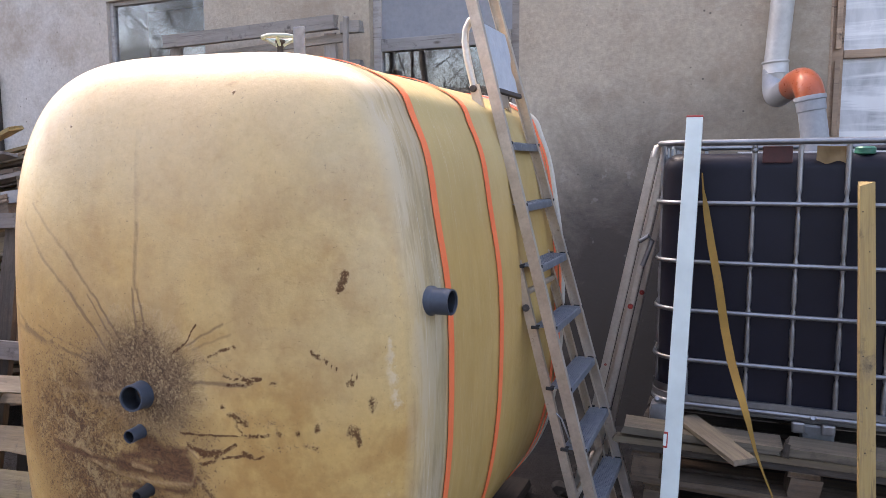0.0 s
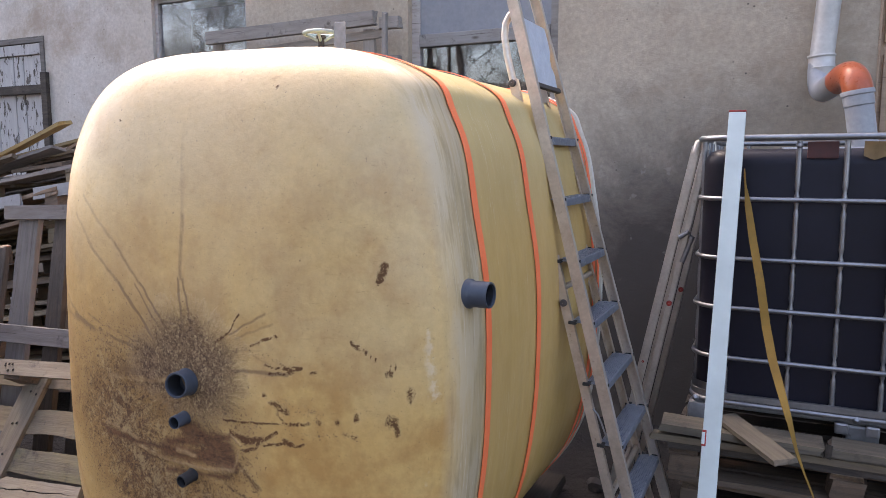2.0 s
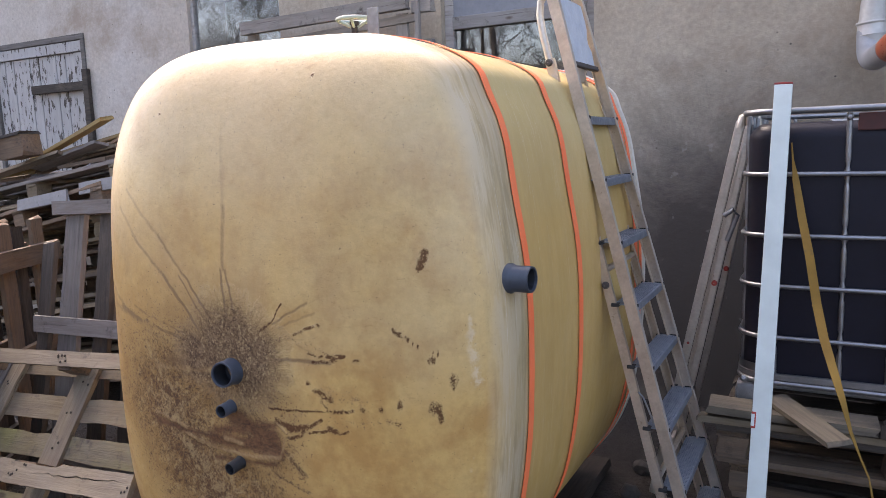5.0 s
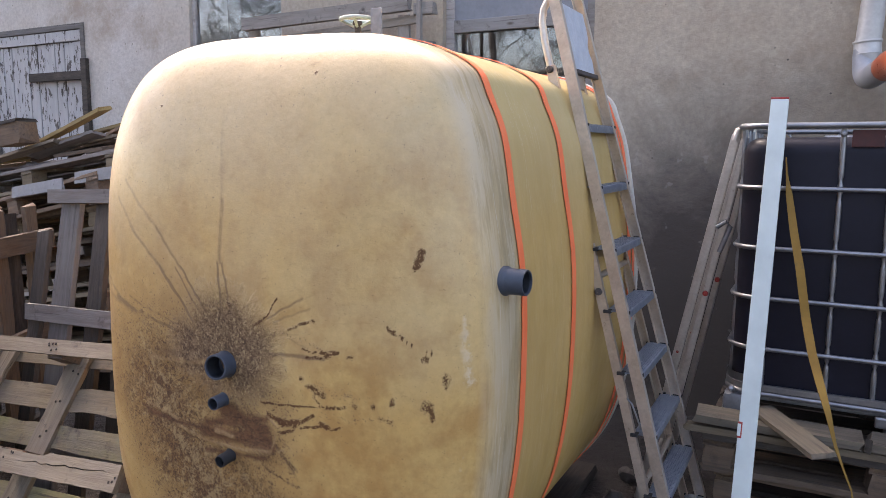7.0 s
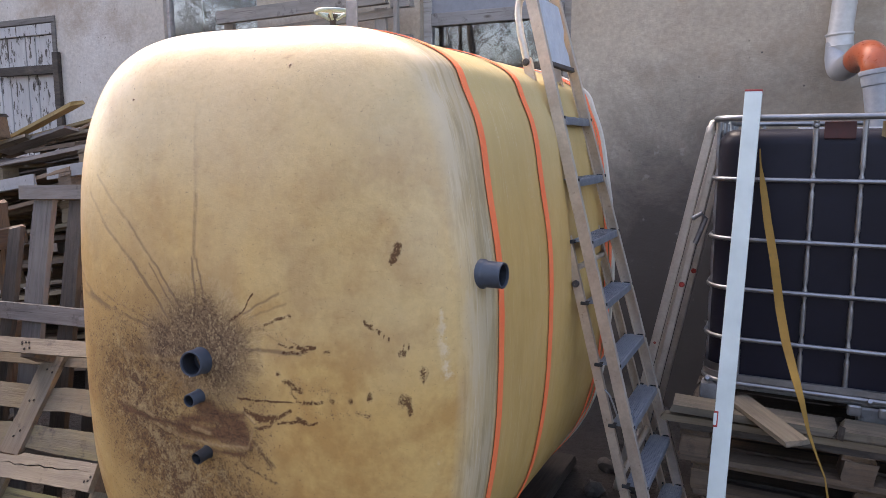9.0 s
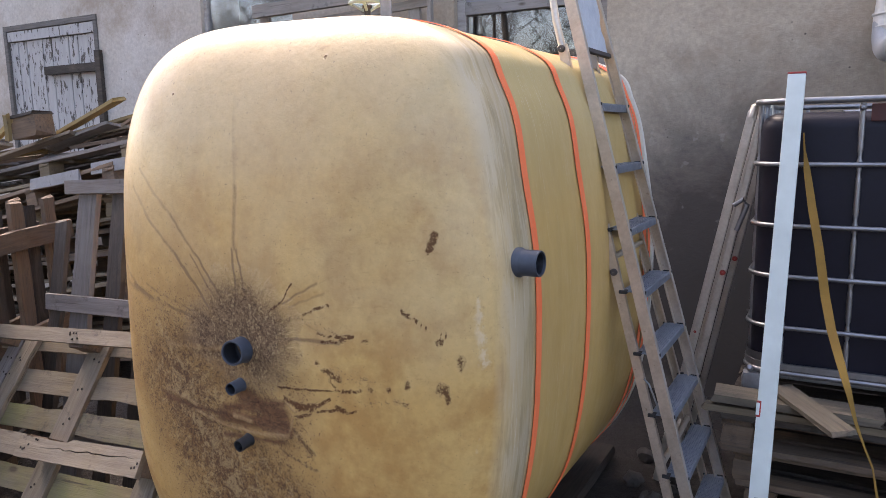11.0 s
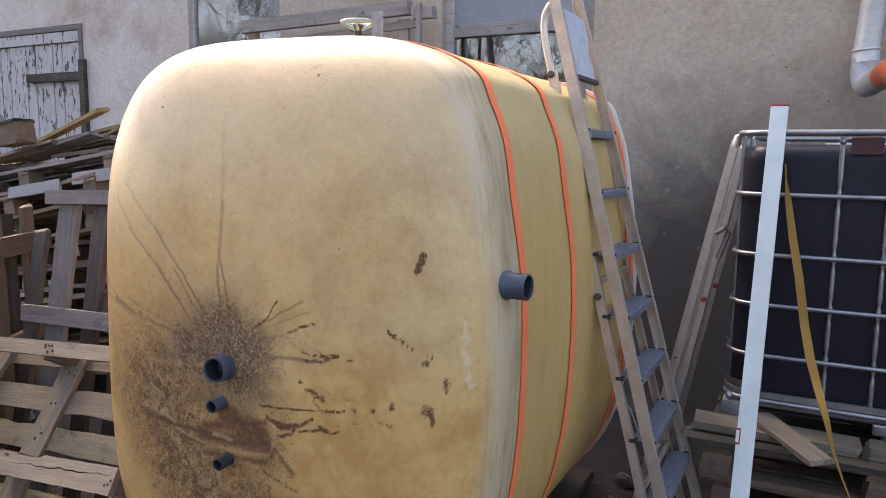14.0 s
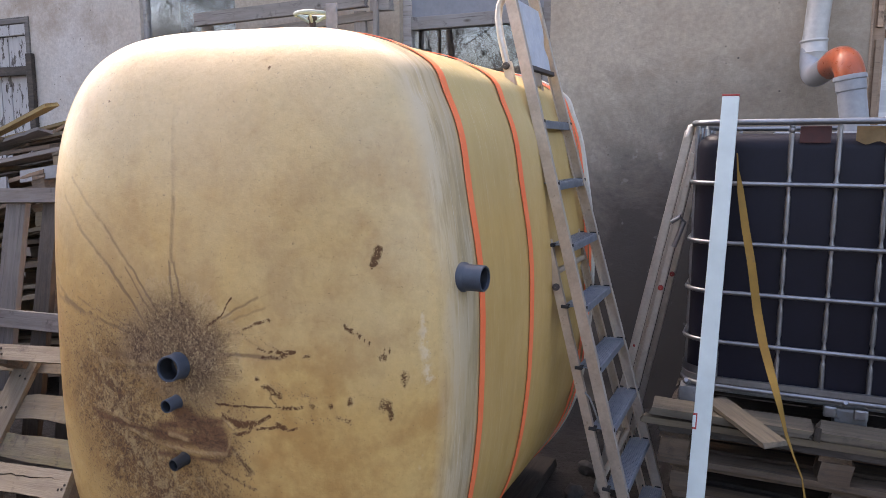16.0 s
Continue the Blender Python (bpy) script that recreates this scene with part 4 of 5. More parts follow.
for i in range(len(rows) - 1):
    o0, o1 = i * SEG, (i + 1) * SEG
    faces += [(o0 + j, o0 + (j + 1) % SEG, o1 + (j + 1) % SEG, o1 + j) for j in range(SEG)]
me = bpy.data.meshes.new("shell")
me.from_pydata(co.tolist(), [], faces)
me.materials.append(M_TANK)
for nm, values in masks.items():
    me.attributes.new(nm, "FLOAT", "POINT").data.foreach_set("value", values.astype(np.float32))
bm = bmesh.new()
bm.from_mesh(me)
bmesh.ops.recalc_face_normals(bm, faces=bm.faces[:])
bm.to_mesh(me)
bm.free()
me.polygons.foreach_set("use_smooth", [True] * len(me.polygons))
part("shell", me, parent=tank)
SEG = 144
# rear rim and rear end
bm = bmesh.new()
rings = []
for g, y in ((0.0, 1.295), (0.010, 1.297), (0.013, 1.31), (0.010, 1.325), (-0.01, 1.33), (-0.08, 1.40), (-0.25, 1.50), (-0.45, 1.53)):
    rings.append([bm.verts.new((outline(2 * math.pi * j / SEG, g)[0], y, outline(2 * math.pi * j / SEG, g)[1])) for j in range(SEG)])
for r0, r1 in zip(rings, rings[1:]):
    for j in range(SEG):
        bm.faces.new((r0[j], r0[(j + 1) % SEG], r1[(j + 1) % SEG], r1[j]))
bm.faces.new(rings[-1])
part("rear_rim", bm, mixed("pale_resin_rim", (0.52, 0.50, 0.45), (0.64, 0.62, 0.56), 5, (0.4, 0.6)), tank, label="pale grey resin rim", smooth=40)


def stub(name, at, direction, r, length, label, material=None):
    """A short pipe stub with a wall, a collar and a dark inside."""
    m = frame_of((0, 0, 0), direction, (0, 0, 1) if abs(direction[2]) < 0.9 else (0, 1, 0)) @ pose(0, 0, 0, 0, 90, 0)
    m.translation = Vector(at)
    bm = bmesh.new()
    lathe(bm, [(r * 1.14, -0.03), (r * 1.14, 0.004), (r * 1.06, 0.008), (r, 0.012), (r, length - 0.002), (r * 0.97, length), (r * 0.86, length), (r * 0.85, length - 0.004), (r * 0.84, 0.0), (0.001, -0.001)], 36)
    ob = part(name, bm, material or M_STUB, tank, m, label, smooth=35)
    bm = bmesh.new()
    lathe(bm, [(r * 0.835, length - 0.006), (r * 0.83, 0.004), (0.001, 0.003)], 28)
    part("bore", bm, M_STUB_IN, ob, smooth=40)
    return ob


FY = -DOME + 0.006
o1 = stub("outlet_pipe", (-0.037, FY, 0.002), (0.14, -1, 0.07), 0.0335, 0.056, "slate-blue plastic outlet pipe")
stub("drain_pipe", (-0.05, FY, -0.097), (0.05, -1, -0.02), 0.0175, 0.048, "small slate-blue drain pipe")
stub("drain_plug", (-0.034, FY + 0.004, -0.252), (-0.02, -1, -0.1), 0.0165, 0.046, "dark plugged drain pipe", M_RUBBER)
stub("side_pipe", (TA - 0.004, -0.02, 0.262), (1, -0.05, 0.03), 0.032, 0.056, "slate-blue plastic side outlet")
bm = bmesh.new()
bm.faces.new([bm.verts.new(c) for c in ((0.0, 0, 0), (0.013, 0.006, 0), (0.022, 0.016, 0), (0.008, 0.011, 0))])
part("sticker", bm, M_PAPER, o1, Matrix.Translation((-0.0, 0.0, 0.0)) @ pose(0.024, -0.0245, 0.03, 90, 0, 45), "small white sticker")

# manhole ring and valve on the tank's top
bm = bmesh.new()
lathe(bm, [(0.042, -0.08), (0.042, 0.004), (0.05, 0.006), (0.05, 0.014), (0.036, 0.019), (0.001, 0.021)], 40)
part("manhole", bm, M_STUB, tank, pose(0.015, 0.55, TB + 0.034), "small dark round lid", smooth=35)

valve = thing("valve", "pale green handwheel valve on a steel plate, standing on the tank", "valve", pose(-1.603, 2.40, 1.826))
bm = bmesh.new()
tube(bm, [(0.063 * math.cos(2 * math.pi * j / 32), 0.063 * math.sin(2 * math.pi * j / 32), 0.185) for j in range(32)], 0.008, 8, closed=True)
part("handwheel", bm, M_WHEEL, valve, smooth=60)
for j in range(4):
    an = math.pi / 2 * j + 0.4
    part("spoke", tube_bm([(0.012 * math.cos(an), 0.012 * math.sin(an), 0.158), (0.06 * math.cos(an), 0.06 * math.sin(an), 0.185)], 0.006, 8), M_WHEEL, valve, smooth=60)
bm = bmesh.new()
lathe(bm, [(0.06, -0.01), (0.06, 0.012), (0.03, 0.016), (0.022, 0.06), (0.02, 0.10), (0.012, 0.104), (0.012, 0.165), (0.018, 0.166), (0.018, 0.178), (0.001, 0.18)], 20)
part("stem", bm, M_IRON, valve, smooth=35)
part("bracket_plate", box_bm(0.078, 0.126, -0.03, -0.022, -0.02, 0.215, bevel=0.003), M_PLATE, valve, label="scuffed upright steel plate")

# ---------------------------------------------------------------- straps round the tank
def strap(y, width, label, grow=0.003, material=M_STRAP, lean=0.0):
    bm = bmesh.new()
    rings = []
    n = 120
    for j in range(n):
        x, z = outline(2 * math.pi * j / n, grow)
        x2, z2 = outline(2 * math.pi * j / n, grow + 0.002)
        yy = y + lean * z + 0.004 * math.sin(j * 0.7)
        rings.append([bm.verts.new(c) for c in ((x, yy - width / 2, z), (x2, yy - width / 2 + 0.001, z2), (x2, yy + width / 2 - 0.001, z2), (x, yy + width / 2, z))])
    for j in range(n):
        r0, r1 = rings[j], rings[(j + 1) % n]
        for q in range(4):
            bm.faces.new((r0[q], r0[(q + 1) % 4], r1[(q + 1) % 4], r1[q]))
    ob = part("lashing_strap", bm, material, None, pose(CX, TY0, CZ, 0, ROLL, 0), smooth=50)
    return tagged(ob, label, "strap", "straps round the tank")


strap(0.085, 0.034, "bright orange webbing strap pulled round the tank")
strap(0.50, 0.036, "bright orange webbing strap pulled round the tank")
strap(1.19, 0.04, "bright orange strap round the tank's rear", 0.004, lean=0.02)
strap(1.25, 0.032, "bright orange strap round the tank's rear", 0.007, lean=-0.01)

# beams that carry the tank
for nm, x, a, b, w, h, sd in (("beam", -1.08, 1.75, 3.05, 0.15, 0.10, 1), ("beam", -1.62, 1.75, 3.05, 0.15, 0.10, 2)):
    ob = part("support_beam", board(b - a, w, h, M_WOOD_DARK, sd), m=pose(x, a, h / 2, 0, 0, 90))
    tagged(ob, "dark timber beam lying under the tank, shade put in its colour", "beam", "beams under the tank")
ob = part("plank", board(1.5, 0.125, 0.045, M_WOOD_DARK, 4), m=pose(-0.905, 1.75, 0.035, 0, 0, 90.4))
ob.name = "loose_plank"
tagged(ob, "grey plank lying on the ground beside the tank, darkened for shade", "plank")
rng = random.Random(9)
for i in range(9):
    bm = bmesh.new()
    bmesh.ops.create_icosphere(bm, subdivisions=2, radius=1)
    s = [rng.uniform(0.02, 0.05) for _ in range(3)]
    for q in bm.verts:
        q.co = Vector([q.co[k] * s[k] for k in range(3)]) * (1 + 0.4 * noise.noise(q.co * 1.7 + Vector((i, 0, 0))))
    ob = part("rubble_stone", bm, M_RUBBLE, m=pose(rng.uniform(-0.75, -0.5), rng.uniform(2.85, 3.6), 0.015, 0, 0, rng.uniform(0, 180)))
    tagged(ob, "broken stone lying on the dark ground", "stone", "rubble beside the tank")

# ---------------------------------------------------------------- step ladder leaning on the tank
LX, LS = -0.2975, -0.257
YN = 2.388


def lad(z, y, off=0.0):
    return (LX + LS * z + off, y, z)


def far_y(z):
    """The far stile: the ladder widens towards its foot."""
    return 2.775 + 0.12 * (1.25 - z)


ladder = thing("step_ladder", "folded dull aluminium step ladder leaning on the tank", "ladder")
face = Vector((1, 0, -LS)).normalized()


def channel(p, q, w, h, open_side):
    """A rolled channel from p to q: a web across the lean and two flanges turned towards open_side along y."""
    p, q = Vector(p), Vector(q)
    t = 0.0028
    section = ((0, h / 2), (w, h / 2), (w, h / 2 - t), (t, h / 2 - t), (t, t - h / 2), (w, t - h / 2), (w, -h / 2), (0, -h / 2))
    bm = bmesh.new()
    rings = [[bm.verts.new(e + Vector((0, open_side * a, 0)) + face * b) for a, b in section] for e in (p, q)]
    for k in range(8):
        bm.faces.new((rings[0][k], rings[0][(k + 1) % 8], rings[1][(k + 1) % 8], rings[1][k]))
    bm.faces.new(rings[0])
    bm.faces.new(rings[1][::-1])
    return bm


for y, far, side in ((YN, False, 1), (0.0, True, -1)):
    top_y, low_y = (far_y(2.45), far_y(0.0)) if far else (YN - 0.012, YN - 0.012)
    part("stile", channel(lad(0.0, low_y), lad(2.45, top_y), 0.022, 0.036, side), M_ALU, ladder)
    # front edge of the stile; its highlight is put in as brighter metal
    part("stile_edge", bar_bm(lad(0.02, low_y + side * 0.011, 0.0185), lad(2.45, top_y + side * 0.011, 0.0185), 0.022, 0.003, face, 0.001), M_ALU_BRIGHT, ladder, label="front edge strip, highlight put in as brighter metal")
    rear_top, rear_low = (far_y(1.80) - 0.006, far_y(0.03) - 0.006) if far else (YN - 0.006, YN - 0.006)
    part("rear_stile", channel(lad(0.03, rear_low, -0.064), lad(1.80, rear_top, -0.064), 0.02, 0.03, side), M_ALU, ladder)
    yb = rear_top + side * 0.01
    bow = [lad(1.78, yb, -0.066), lad(1.88, yb, -0.066), lad(1.945, yb, -0.060), lad(1.985, yb, -0.046), lad(2.012, yb, -0.024), lad(2.02, yb, -0.004)]
    part("top_bow", tube_bm(bow, 0.0125, 10), M_ALU_BRIGHT, ladder, smooth=50)
    for z in (1.788, 1.054):
        bm = bmesh.new()
        lathe(bm, [(0.001, 0.008), (0.010, 0.007), (0.0125, 0.0), (0.012, -0.010)], 14)
        y_r = (far_y(z) + 0.008 if far else YN - 0.011)
        part("rivet", bm, M_IRON, ladder, Matrix.Translation(Vector(lad(z, y_r, -0.066))) @ pose(0, 0, 0, 90, 0, 0), smooth=40)
TREADS = [0.17 + 0.2055 * i for i in range(8)]
for z in TREADS:
    run = far_y(z) - 0.003 - YN
    step = part("step", box_bm(-0.074, 0.0, 0.0, run, -0.004, 0.0, bevel=0.0015), M_TREAD, ladder, Matrix.Translation(Vector(lad(z, YN, 0.017))), "ribbed grey-blue tread")
    bm = bmesh.new()
    for s in range(9):
        xx = -0.070 + s * 0.0076
        for q in range(int((run - 0.03) / 0.011)):
            y0 = 0.016 + q * 0.011
            box(bm, xx, xx + 0.0046, y0, y0 + 0.0075, -0.001, 0.0018)
    part("ribs", bm, M_TREAD, step)
    part("front_lip", box_bm(-0.005, 0.001, 0.0, run, -0.026, -0.003, bevel=0.0015), M_TREAD, step)
    part("rear_lip", box_bm(-0.075, -0.070, 0.0, run, -0.022, -0.003, bevel=0.0015), M_TREAD, step)
    for ya, yb in ((0.0, 0.014), (run - 0.006, run + 0.010)):
        part("end_cap", box_bm(-0.028, 0.005, ya, yb, -0.009, 0.003, bevel=0.002), M_RUBBER, step)
        part("end_cap", box_bm(-0.080, -0.055, ya - (0.014 if ya == 0 else 0.0), yb, -0.008, 0.003, bevel=0.002), M_RUBBER, step)
# folded-up standing platform, waisted at its middle
bm = bmesh.new()
front_rows, back_rows = [], []
for i in range(9):
    u = i / 8
    z = 1.79 + 0.215 * u
    pinch = 0.028 * max(0.0, 1 - abs(u - 0.42) / 0.16) ** 0.5 if abs(u - 0.42) < 0.16 else 0.0
    a, b = YN + 0.004 + pinch, far_y(z) - 0.026 - pinch - 0.05 * max(0.0, u - 0.75)
    for rows_p, off in ((front_rows, 0.014), (back_rows, 0.004)):
        rows_p.append([bm.verts.new(lad(z, a + (b - a) * w, off - 0.014 * (1 - u))) for w in (0.0, 0.5, 1.0)])
for grid_p, flip in ((front_rows, False), (back_rows, True)):
    for r0, r1 in zip(grid_p, grid_p[1:]):
        for j in range(2):
            q = (r0[j], r0[j + 1], r1[j + 1], r1[j])
            bm.faces.new(q[::-1] if flip else q)
for i in range(8):
    for j in (0, 2):
        bm.faces.new((front_rows[i][j], front_rows[i + 1][j], back_rows[i + 1][j], back_rows[i][j]))
for i in (0, 8):
    for j in range(2):
        bm.faces.new((front_rows[i][j], front_rows[i][j + 1], back_rows[i][j + 1], back_rows[i][j]))
part("platform", bm, M_PLATFORM, ladder, label="folded-up scuffed blue-grey standing platform")
part("platform_edge", bar_bm(lad(1.783, YN + 0.004, 0.004), lad(1.783, far_y(1.78) - 0.028, 0.004), 0.016, 0.016, face, 0.003), M_IRON, ladder, label="dark lower edge of the platform")
part("platform_bracket", box_bm(-0.012, 0.012, 0.05, 0.16, -0.045, 0.0, bevel=0.003), M_ALU, ladder, Matrix.Translation(Vector(lad(1.775, YN, -0.012))))
for z in (0.4, 1.10):
    part("rear_rung", tube_bm([lad(z, YN, -0.064), lad(z, far_y(z), -0.064)], 0.011, 8), M_ALU, ladder, smooth=50)
# short wire stay between the two frames
part("stay", tube_bm([lad(0.70, YN - 0.004, -0.050), lad(0.685, YN - 0.006, -0.036), lad(0.65, YN - 0.006, -0.030), lad(0.60, YN - 0.004, -0.024)], 0.003, 6), M_GALV, ladder, smooth=50)
for y in (YN - 0.004, far_y(0.0) - 0.008):
    part("foot", box_bm(-0.026, 0.026, -0.018, 0.018, -0.006, 0.05, bevel=0.004), M_RUBBER, ladder, Matrix.Translation(Vector(lad(0.006, y))))

# second ladder leaning on the cage of the container
rest = thing("folding_ladder", "worn aluminium folding ladder leaning against the steel cage", "ladder")


def l2(z, y, off=0.0):
    return (-0.628 + 0.203 * z + off, y, z)


for y in (3.1, 3.46):
    for off, top, w in ((0.0, 1.585, 0.034), (0.052, 1.50, 0.028)):
        bm = bmesh.new()
        bar(bm, l2(0.0, y + (0.014 if off else 0), off), l2(top, y + (0.014 if off else 0), off * 0.75), 0.022, w, (1, 0, -0.203), 0.006)
        part("stile", bm, M_ALU_BRIGHT, rest)
    for z in (0.945, 0.69):
        bm = bmesh.new()
        lathe(bm, [(0.001, 0.012), (0.010, 0.010), (0.012, 0.0)], 12)
        part("knob", bm, M_RED, rest, Matrix.Translation(Vector(l2(z, y - 0.0, 0.045 if z > 0.8 else 0.0))) @ pose(0, 0, 0, 90, 0, 0), "round red plastic knob", smooth=40)
    if y < 3.2:
        part("hinge_bow", tube_bm([l2(1.22, y - 0.01, 0.02), l2(1.245, y - 0.01, 0.05), l2(1.225, y - 0.01, 0.07), l2(1.12, y - 0.01, 0.055)], 0.010, 8), M_GALV, rest, smooth=50)
    part("top_cap", tube_bm([l2(1.56, y, 0.0), l2(1.60, y, 0.004), l2(1.615, y, 0.02), l2(1.57, y, 0.034)], 0.016, 10), M_ALU_BRIGHT, rest, smooth=50)
for z in (0.15, 0.4):
    part("rung", tube_bm([l2(z, 3.1), l2(z, 3.46)], 0.012, 8), M_ALU_BRIGHT, rest, smooth=50)

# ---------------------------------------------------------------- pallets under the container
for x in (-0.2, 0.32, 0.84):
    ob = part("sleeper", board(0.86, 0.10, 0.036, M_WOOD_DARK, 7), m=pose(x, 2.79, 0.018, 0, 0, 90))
    tagged(ob, "dark board bedded unseen under the pallet stack", "board", "boards under the pallet stack")
# two decks in the darker wood, holding the shade under the container
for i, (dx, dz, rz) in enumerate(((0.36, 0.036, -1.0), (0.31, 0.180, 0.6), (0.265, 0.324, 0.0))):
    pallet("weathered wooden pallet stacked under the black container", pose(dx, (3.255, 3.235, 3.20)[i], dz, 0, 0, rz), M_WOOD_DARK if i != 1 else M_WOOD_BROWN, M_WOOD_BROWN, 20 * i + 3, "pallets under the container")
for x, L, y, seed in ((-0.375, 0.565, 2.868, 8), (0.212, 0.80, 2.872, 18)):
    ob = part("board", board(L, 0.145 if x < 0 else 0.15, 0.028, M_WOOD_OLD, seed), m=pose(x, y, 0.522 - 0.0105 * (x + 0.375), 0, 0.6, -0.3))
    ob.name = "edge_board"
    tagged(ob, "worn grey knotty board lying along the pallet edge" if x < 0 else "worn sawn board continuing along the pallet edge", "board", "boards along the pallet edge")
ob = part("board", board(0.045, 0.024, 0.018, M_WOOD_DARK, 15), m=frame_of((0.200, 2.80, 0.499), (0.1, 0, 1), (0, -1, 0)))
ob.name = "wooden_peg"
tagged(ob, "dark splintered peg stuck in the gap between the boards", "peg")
# dark strip set back to read as the shaded gap
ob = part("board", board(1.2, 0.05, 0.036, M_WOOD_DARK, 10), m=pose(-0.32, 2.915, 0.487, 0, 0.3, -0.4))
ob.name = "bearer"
tagged(ob, "dark bearer added in the shaded gap under the edge boards", "timber")
ob = part("strip", board(1.4, 0.05, 0.024, M_WOOD_STALE, 9), m=pose(-0.405, 2.822, 0.482, 0, 0.1, 0.1))
ob.name = "thin_batten"
tagged(ob, "thin pale batten lying along the pallet edge", "batten")
ob = part("board", board(0.365, 0.092, 0.015, M_WOOD_OLD, 12), m=frame_of((-0.145, 2.925, 0.5545), (0.213, -0.292, -0.03), (-0.02, -0.09, 1)))
ob.name = "loose_board"
tagged(ob, "short loose board lying aslant on the edge boards", "board")

# ---------------------------------------------------------------- caged container
X0, X1, Y0, Y1c = -0.284, 0.916, 2.95, 3.95
ZB, ZT = 0.575, 1.61
ibc = thing("caged_container", "black plastic bulk container in a galvanised tube cage", "container", pose(0, 0, 0))
bm = bmesh.new()
vs = box(bm, X0 + 0.014, X1 - 0.014, Y0 + 0.022, Y1c - 0.022, 0.60, 1.572)
bmesh.ops.bevel(bm, geom=[e for e in bm.edges if abs((e.verts[0].co - e.verts[1].co).normalized().z) > 0.9], offset=0.09, segments=8, affect="EDGES", profile=0.5)
bmesh.ops.bevel(bm, geom=[e for e in bm.edges if e.verts[0].co.z > 1.56 and e.verts[1].co.z > 1.56], offset=0.06, segments=6, affect="EDGES", profile=0.5)
part("bottle", bm, M_PLASTIC_BLACK, ibc, smooth=50, label="black blow-moulded plastic tank")
bm = bmesh.new()
lathe(bm, [(0.11, 0.0), (0.11, 0.03), (0.10, 0.04), (0.001, 0.045)], 32)
part("fill_lid", bm, M_PLASTIC_BLACK, ibc, pose(0.55, 3.45, 1.563), smooth=40)


def hoop(z, r, out=0.0, rc=0.11):
    pts = []
    for cx, cy, a0 in ((X1 - rc, Y1c - rc, 0), (X0 + rc, Y1c - rc, 90), (X0 + rc, Y0 + rc, 180), (X1 - rc, Y0 + rc, 270)):
        for k in range(7):
            an = radians(a0 + 15 * k)
            pts.append((cx + (rc + out) * math.cos(an), cy + (rc + out) * math.sin(an), z))
    bm = bmesh.new()
    tube(bm, pts, r, 8, closed=True)
    return bm


for z, r in ((1.612, 0.0115), (1.387, 0.009), (1.163, 0.009), (0.974, 0.009), (0.780, 0.009), (0.605, 0.010)):
    part("cage_bar", hoop(z, r), M_GALV, ibc, smooth=50)
bm = bmesh.new()
sec = ((0.0, 0.616), (0.009, 0.617), (0.009, 0.640), (0.0, 0.642))
rc = 0.11
loop = []
for cx, cy, a0 in ((X1 - rc, Y1c - rc, 0), (X0 + rc, Y1c - rc, 90), (X0 + rc, Y0 + rc, 180), (X1 - rc, Y0 + rc, 270)):
    for k in range(7):
        an = radians(a0 + 15 * k)
        loop.append([bm.verts.new((cx + (rc - 0.004 + o) * math.cos(an), cy + (rc - 0.004 + o) * math.sin(an), z)) for o, z in sec])
for a, b in zip(loop, loop[1:] + loop[:1]):
    for j in range(4):
        bm.faces.new((a[j], a[(j + 1) % 4], b[(j + 1) % 4], b[j]))
part("base_frame", bm, M_GALV, ibc, smooth=40, label="flat galvanised bottom frame")


def upright(x, y, nx, ny):
    """A cage upright, flattened and dented where the hoops cross it."""
    bm = bmesh.new()
    zs, rr = [], []
    for z in [0.6125 + 0.0125 * k for k in range(80)]:
        near = min(abs(z - b) for b in (1.387, 1.163, 0.974, 0.780))
        zs.append(z)
        rr.append(0.0095 - 0.0042 * max(0.0, 1 - abs(near - 0.03) / 0.016))
    tube(bm, [(x + nx * 0.012, y + ny * 0.012, z) for z in zs], rr, 8)
    return bm


xs_up = [-0.155] + [0.06 + 0.152 * k for k in range(0, 6)]
for x in xs_up:
    part("cage_upright", upright(x, Y0, 0, 1), M_GALV, ibc, smooth=60)
    part("cage_upright", upright(x, Y1c, 0, -1), M_GALV, ibc, smooth=60)
for k in range(6):
    y = Y0 + 0.12 + 0.152 * k
    part("cage_upright", upright(X0, y, 1, 0), M_GALV, ibc, smooth=60)
    part("cage_upright", upright(X1, y, -1, 0), M_GALV, ibc, smooth=60)
for x in (xs_up[1], xs_up[5]):
    bm = bmesh.new()
    lathe(bm, [(0.001, 0.008), (0.007, 0.007), (0.012, 0.0), (0.012, -0.004)], 14)
    part("bolt", bm, M_GALV, ibc, pose(x, Y0 - 0.002, 1.583, 90, 0, 0), smooth=40)
# corner feet, skids and the low steel tray
part("tray", box_bm(X0 + 0.02, X1 - 0.02, Y0 + 0.02, Y1c - 0.02, 0.574, 0.597, bevel=0.008), M_GALV_DULL, ibc)
for x in (X0 + 0.06, (X0 + X1) / 2, X1 - 0.06):
    for y in (Y0 + 0.07, (Y0 + Y1c) / 2, Y1c - 0.07):
        part("foot", box_bm(x - 0.055, x + 0.055, y - 0.05, y + 0.05, 0.468, 0.574, bevel=0.012), M_GALV_DULL, ibc)
for x in (0.224, 0.324):
    part("foot_bracket", box_bm(x, x + 0.046, Y0 - 0.006, Y0 + 0.02, 0.540, 0.584, bevel=0.009), M_GALV, ibc)
bm = bmesh.new()
box(bm, X0 - 0.006, X0 + 0.10, Y0 - 0.006, Y0 + 0.10, 0.478, 0.594, bevel=0.03)
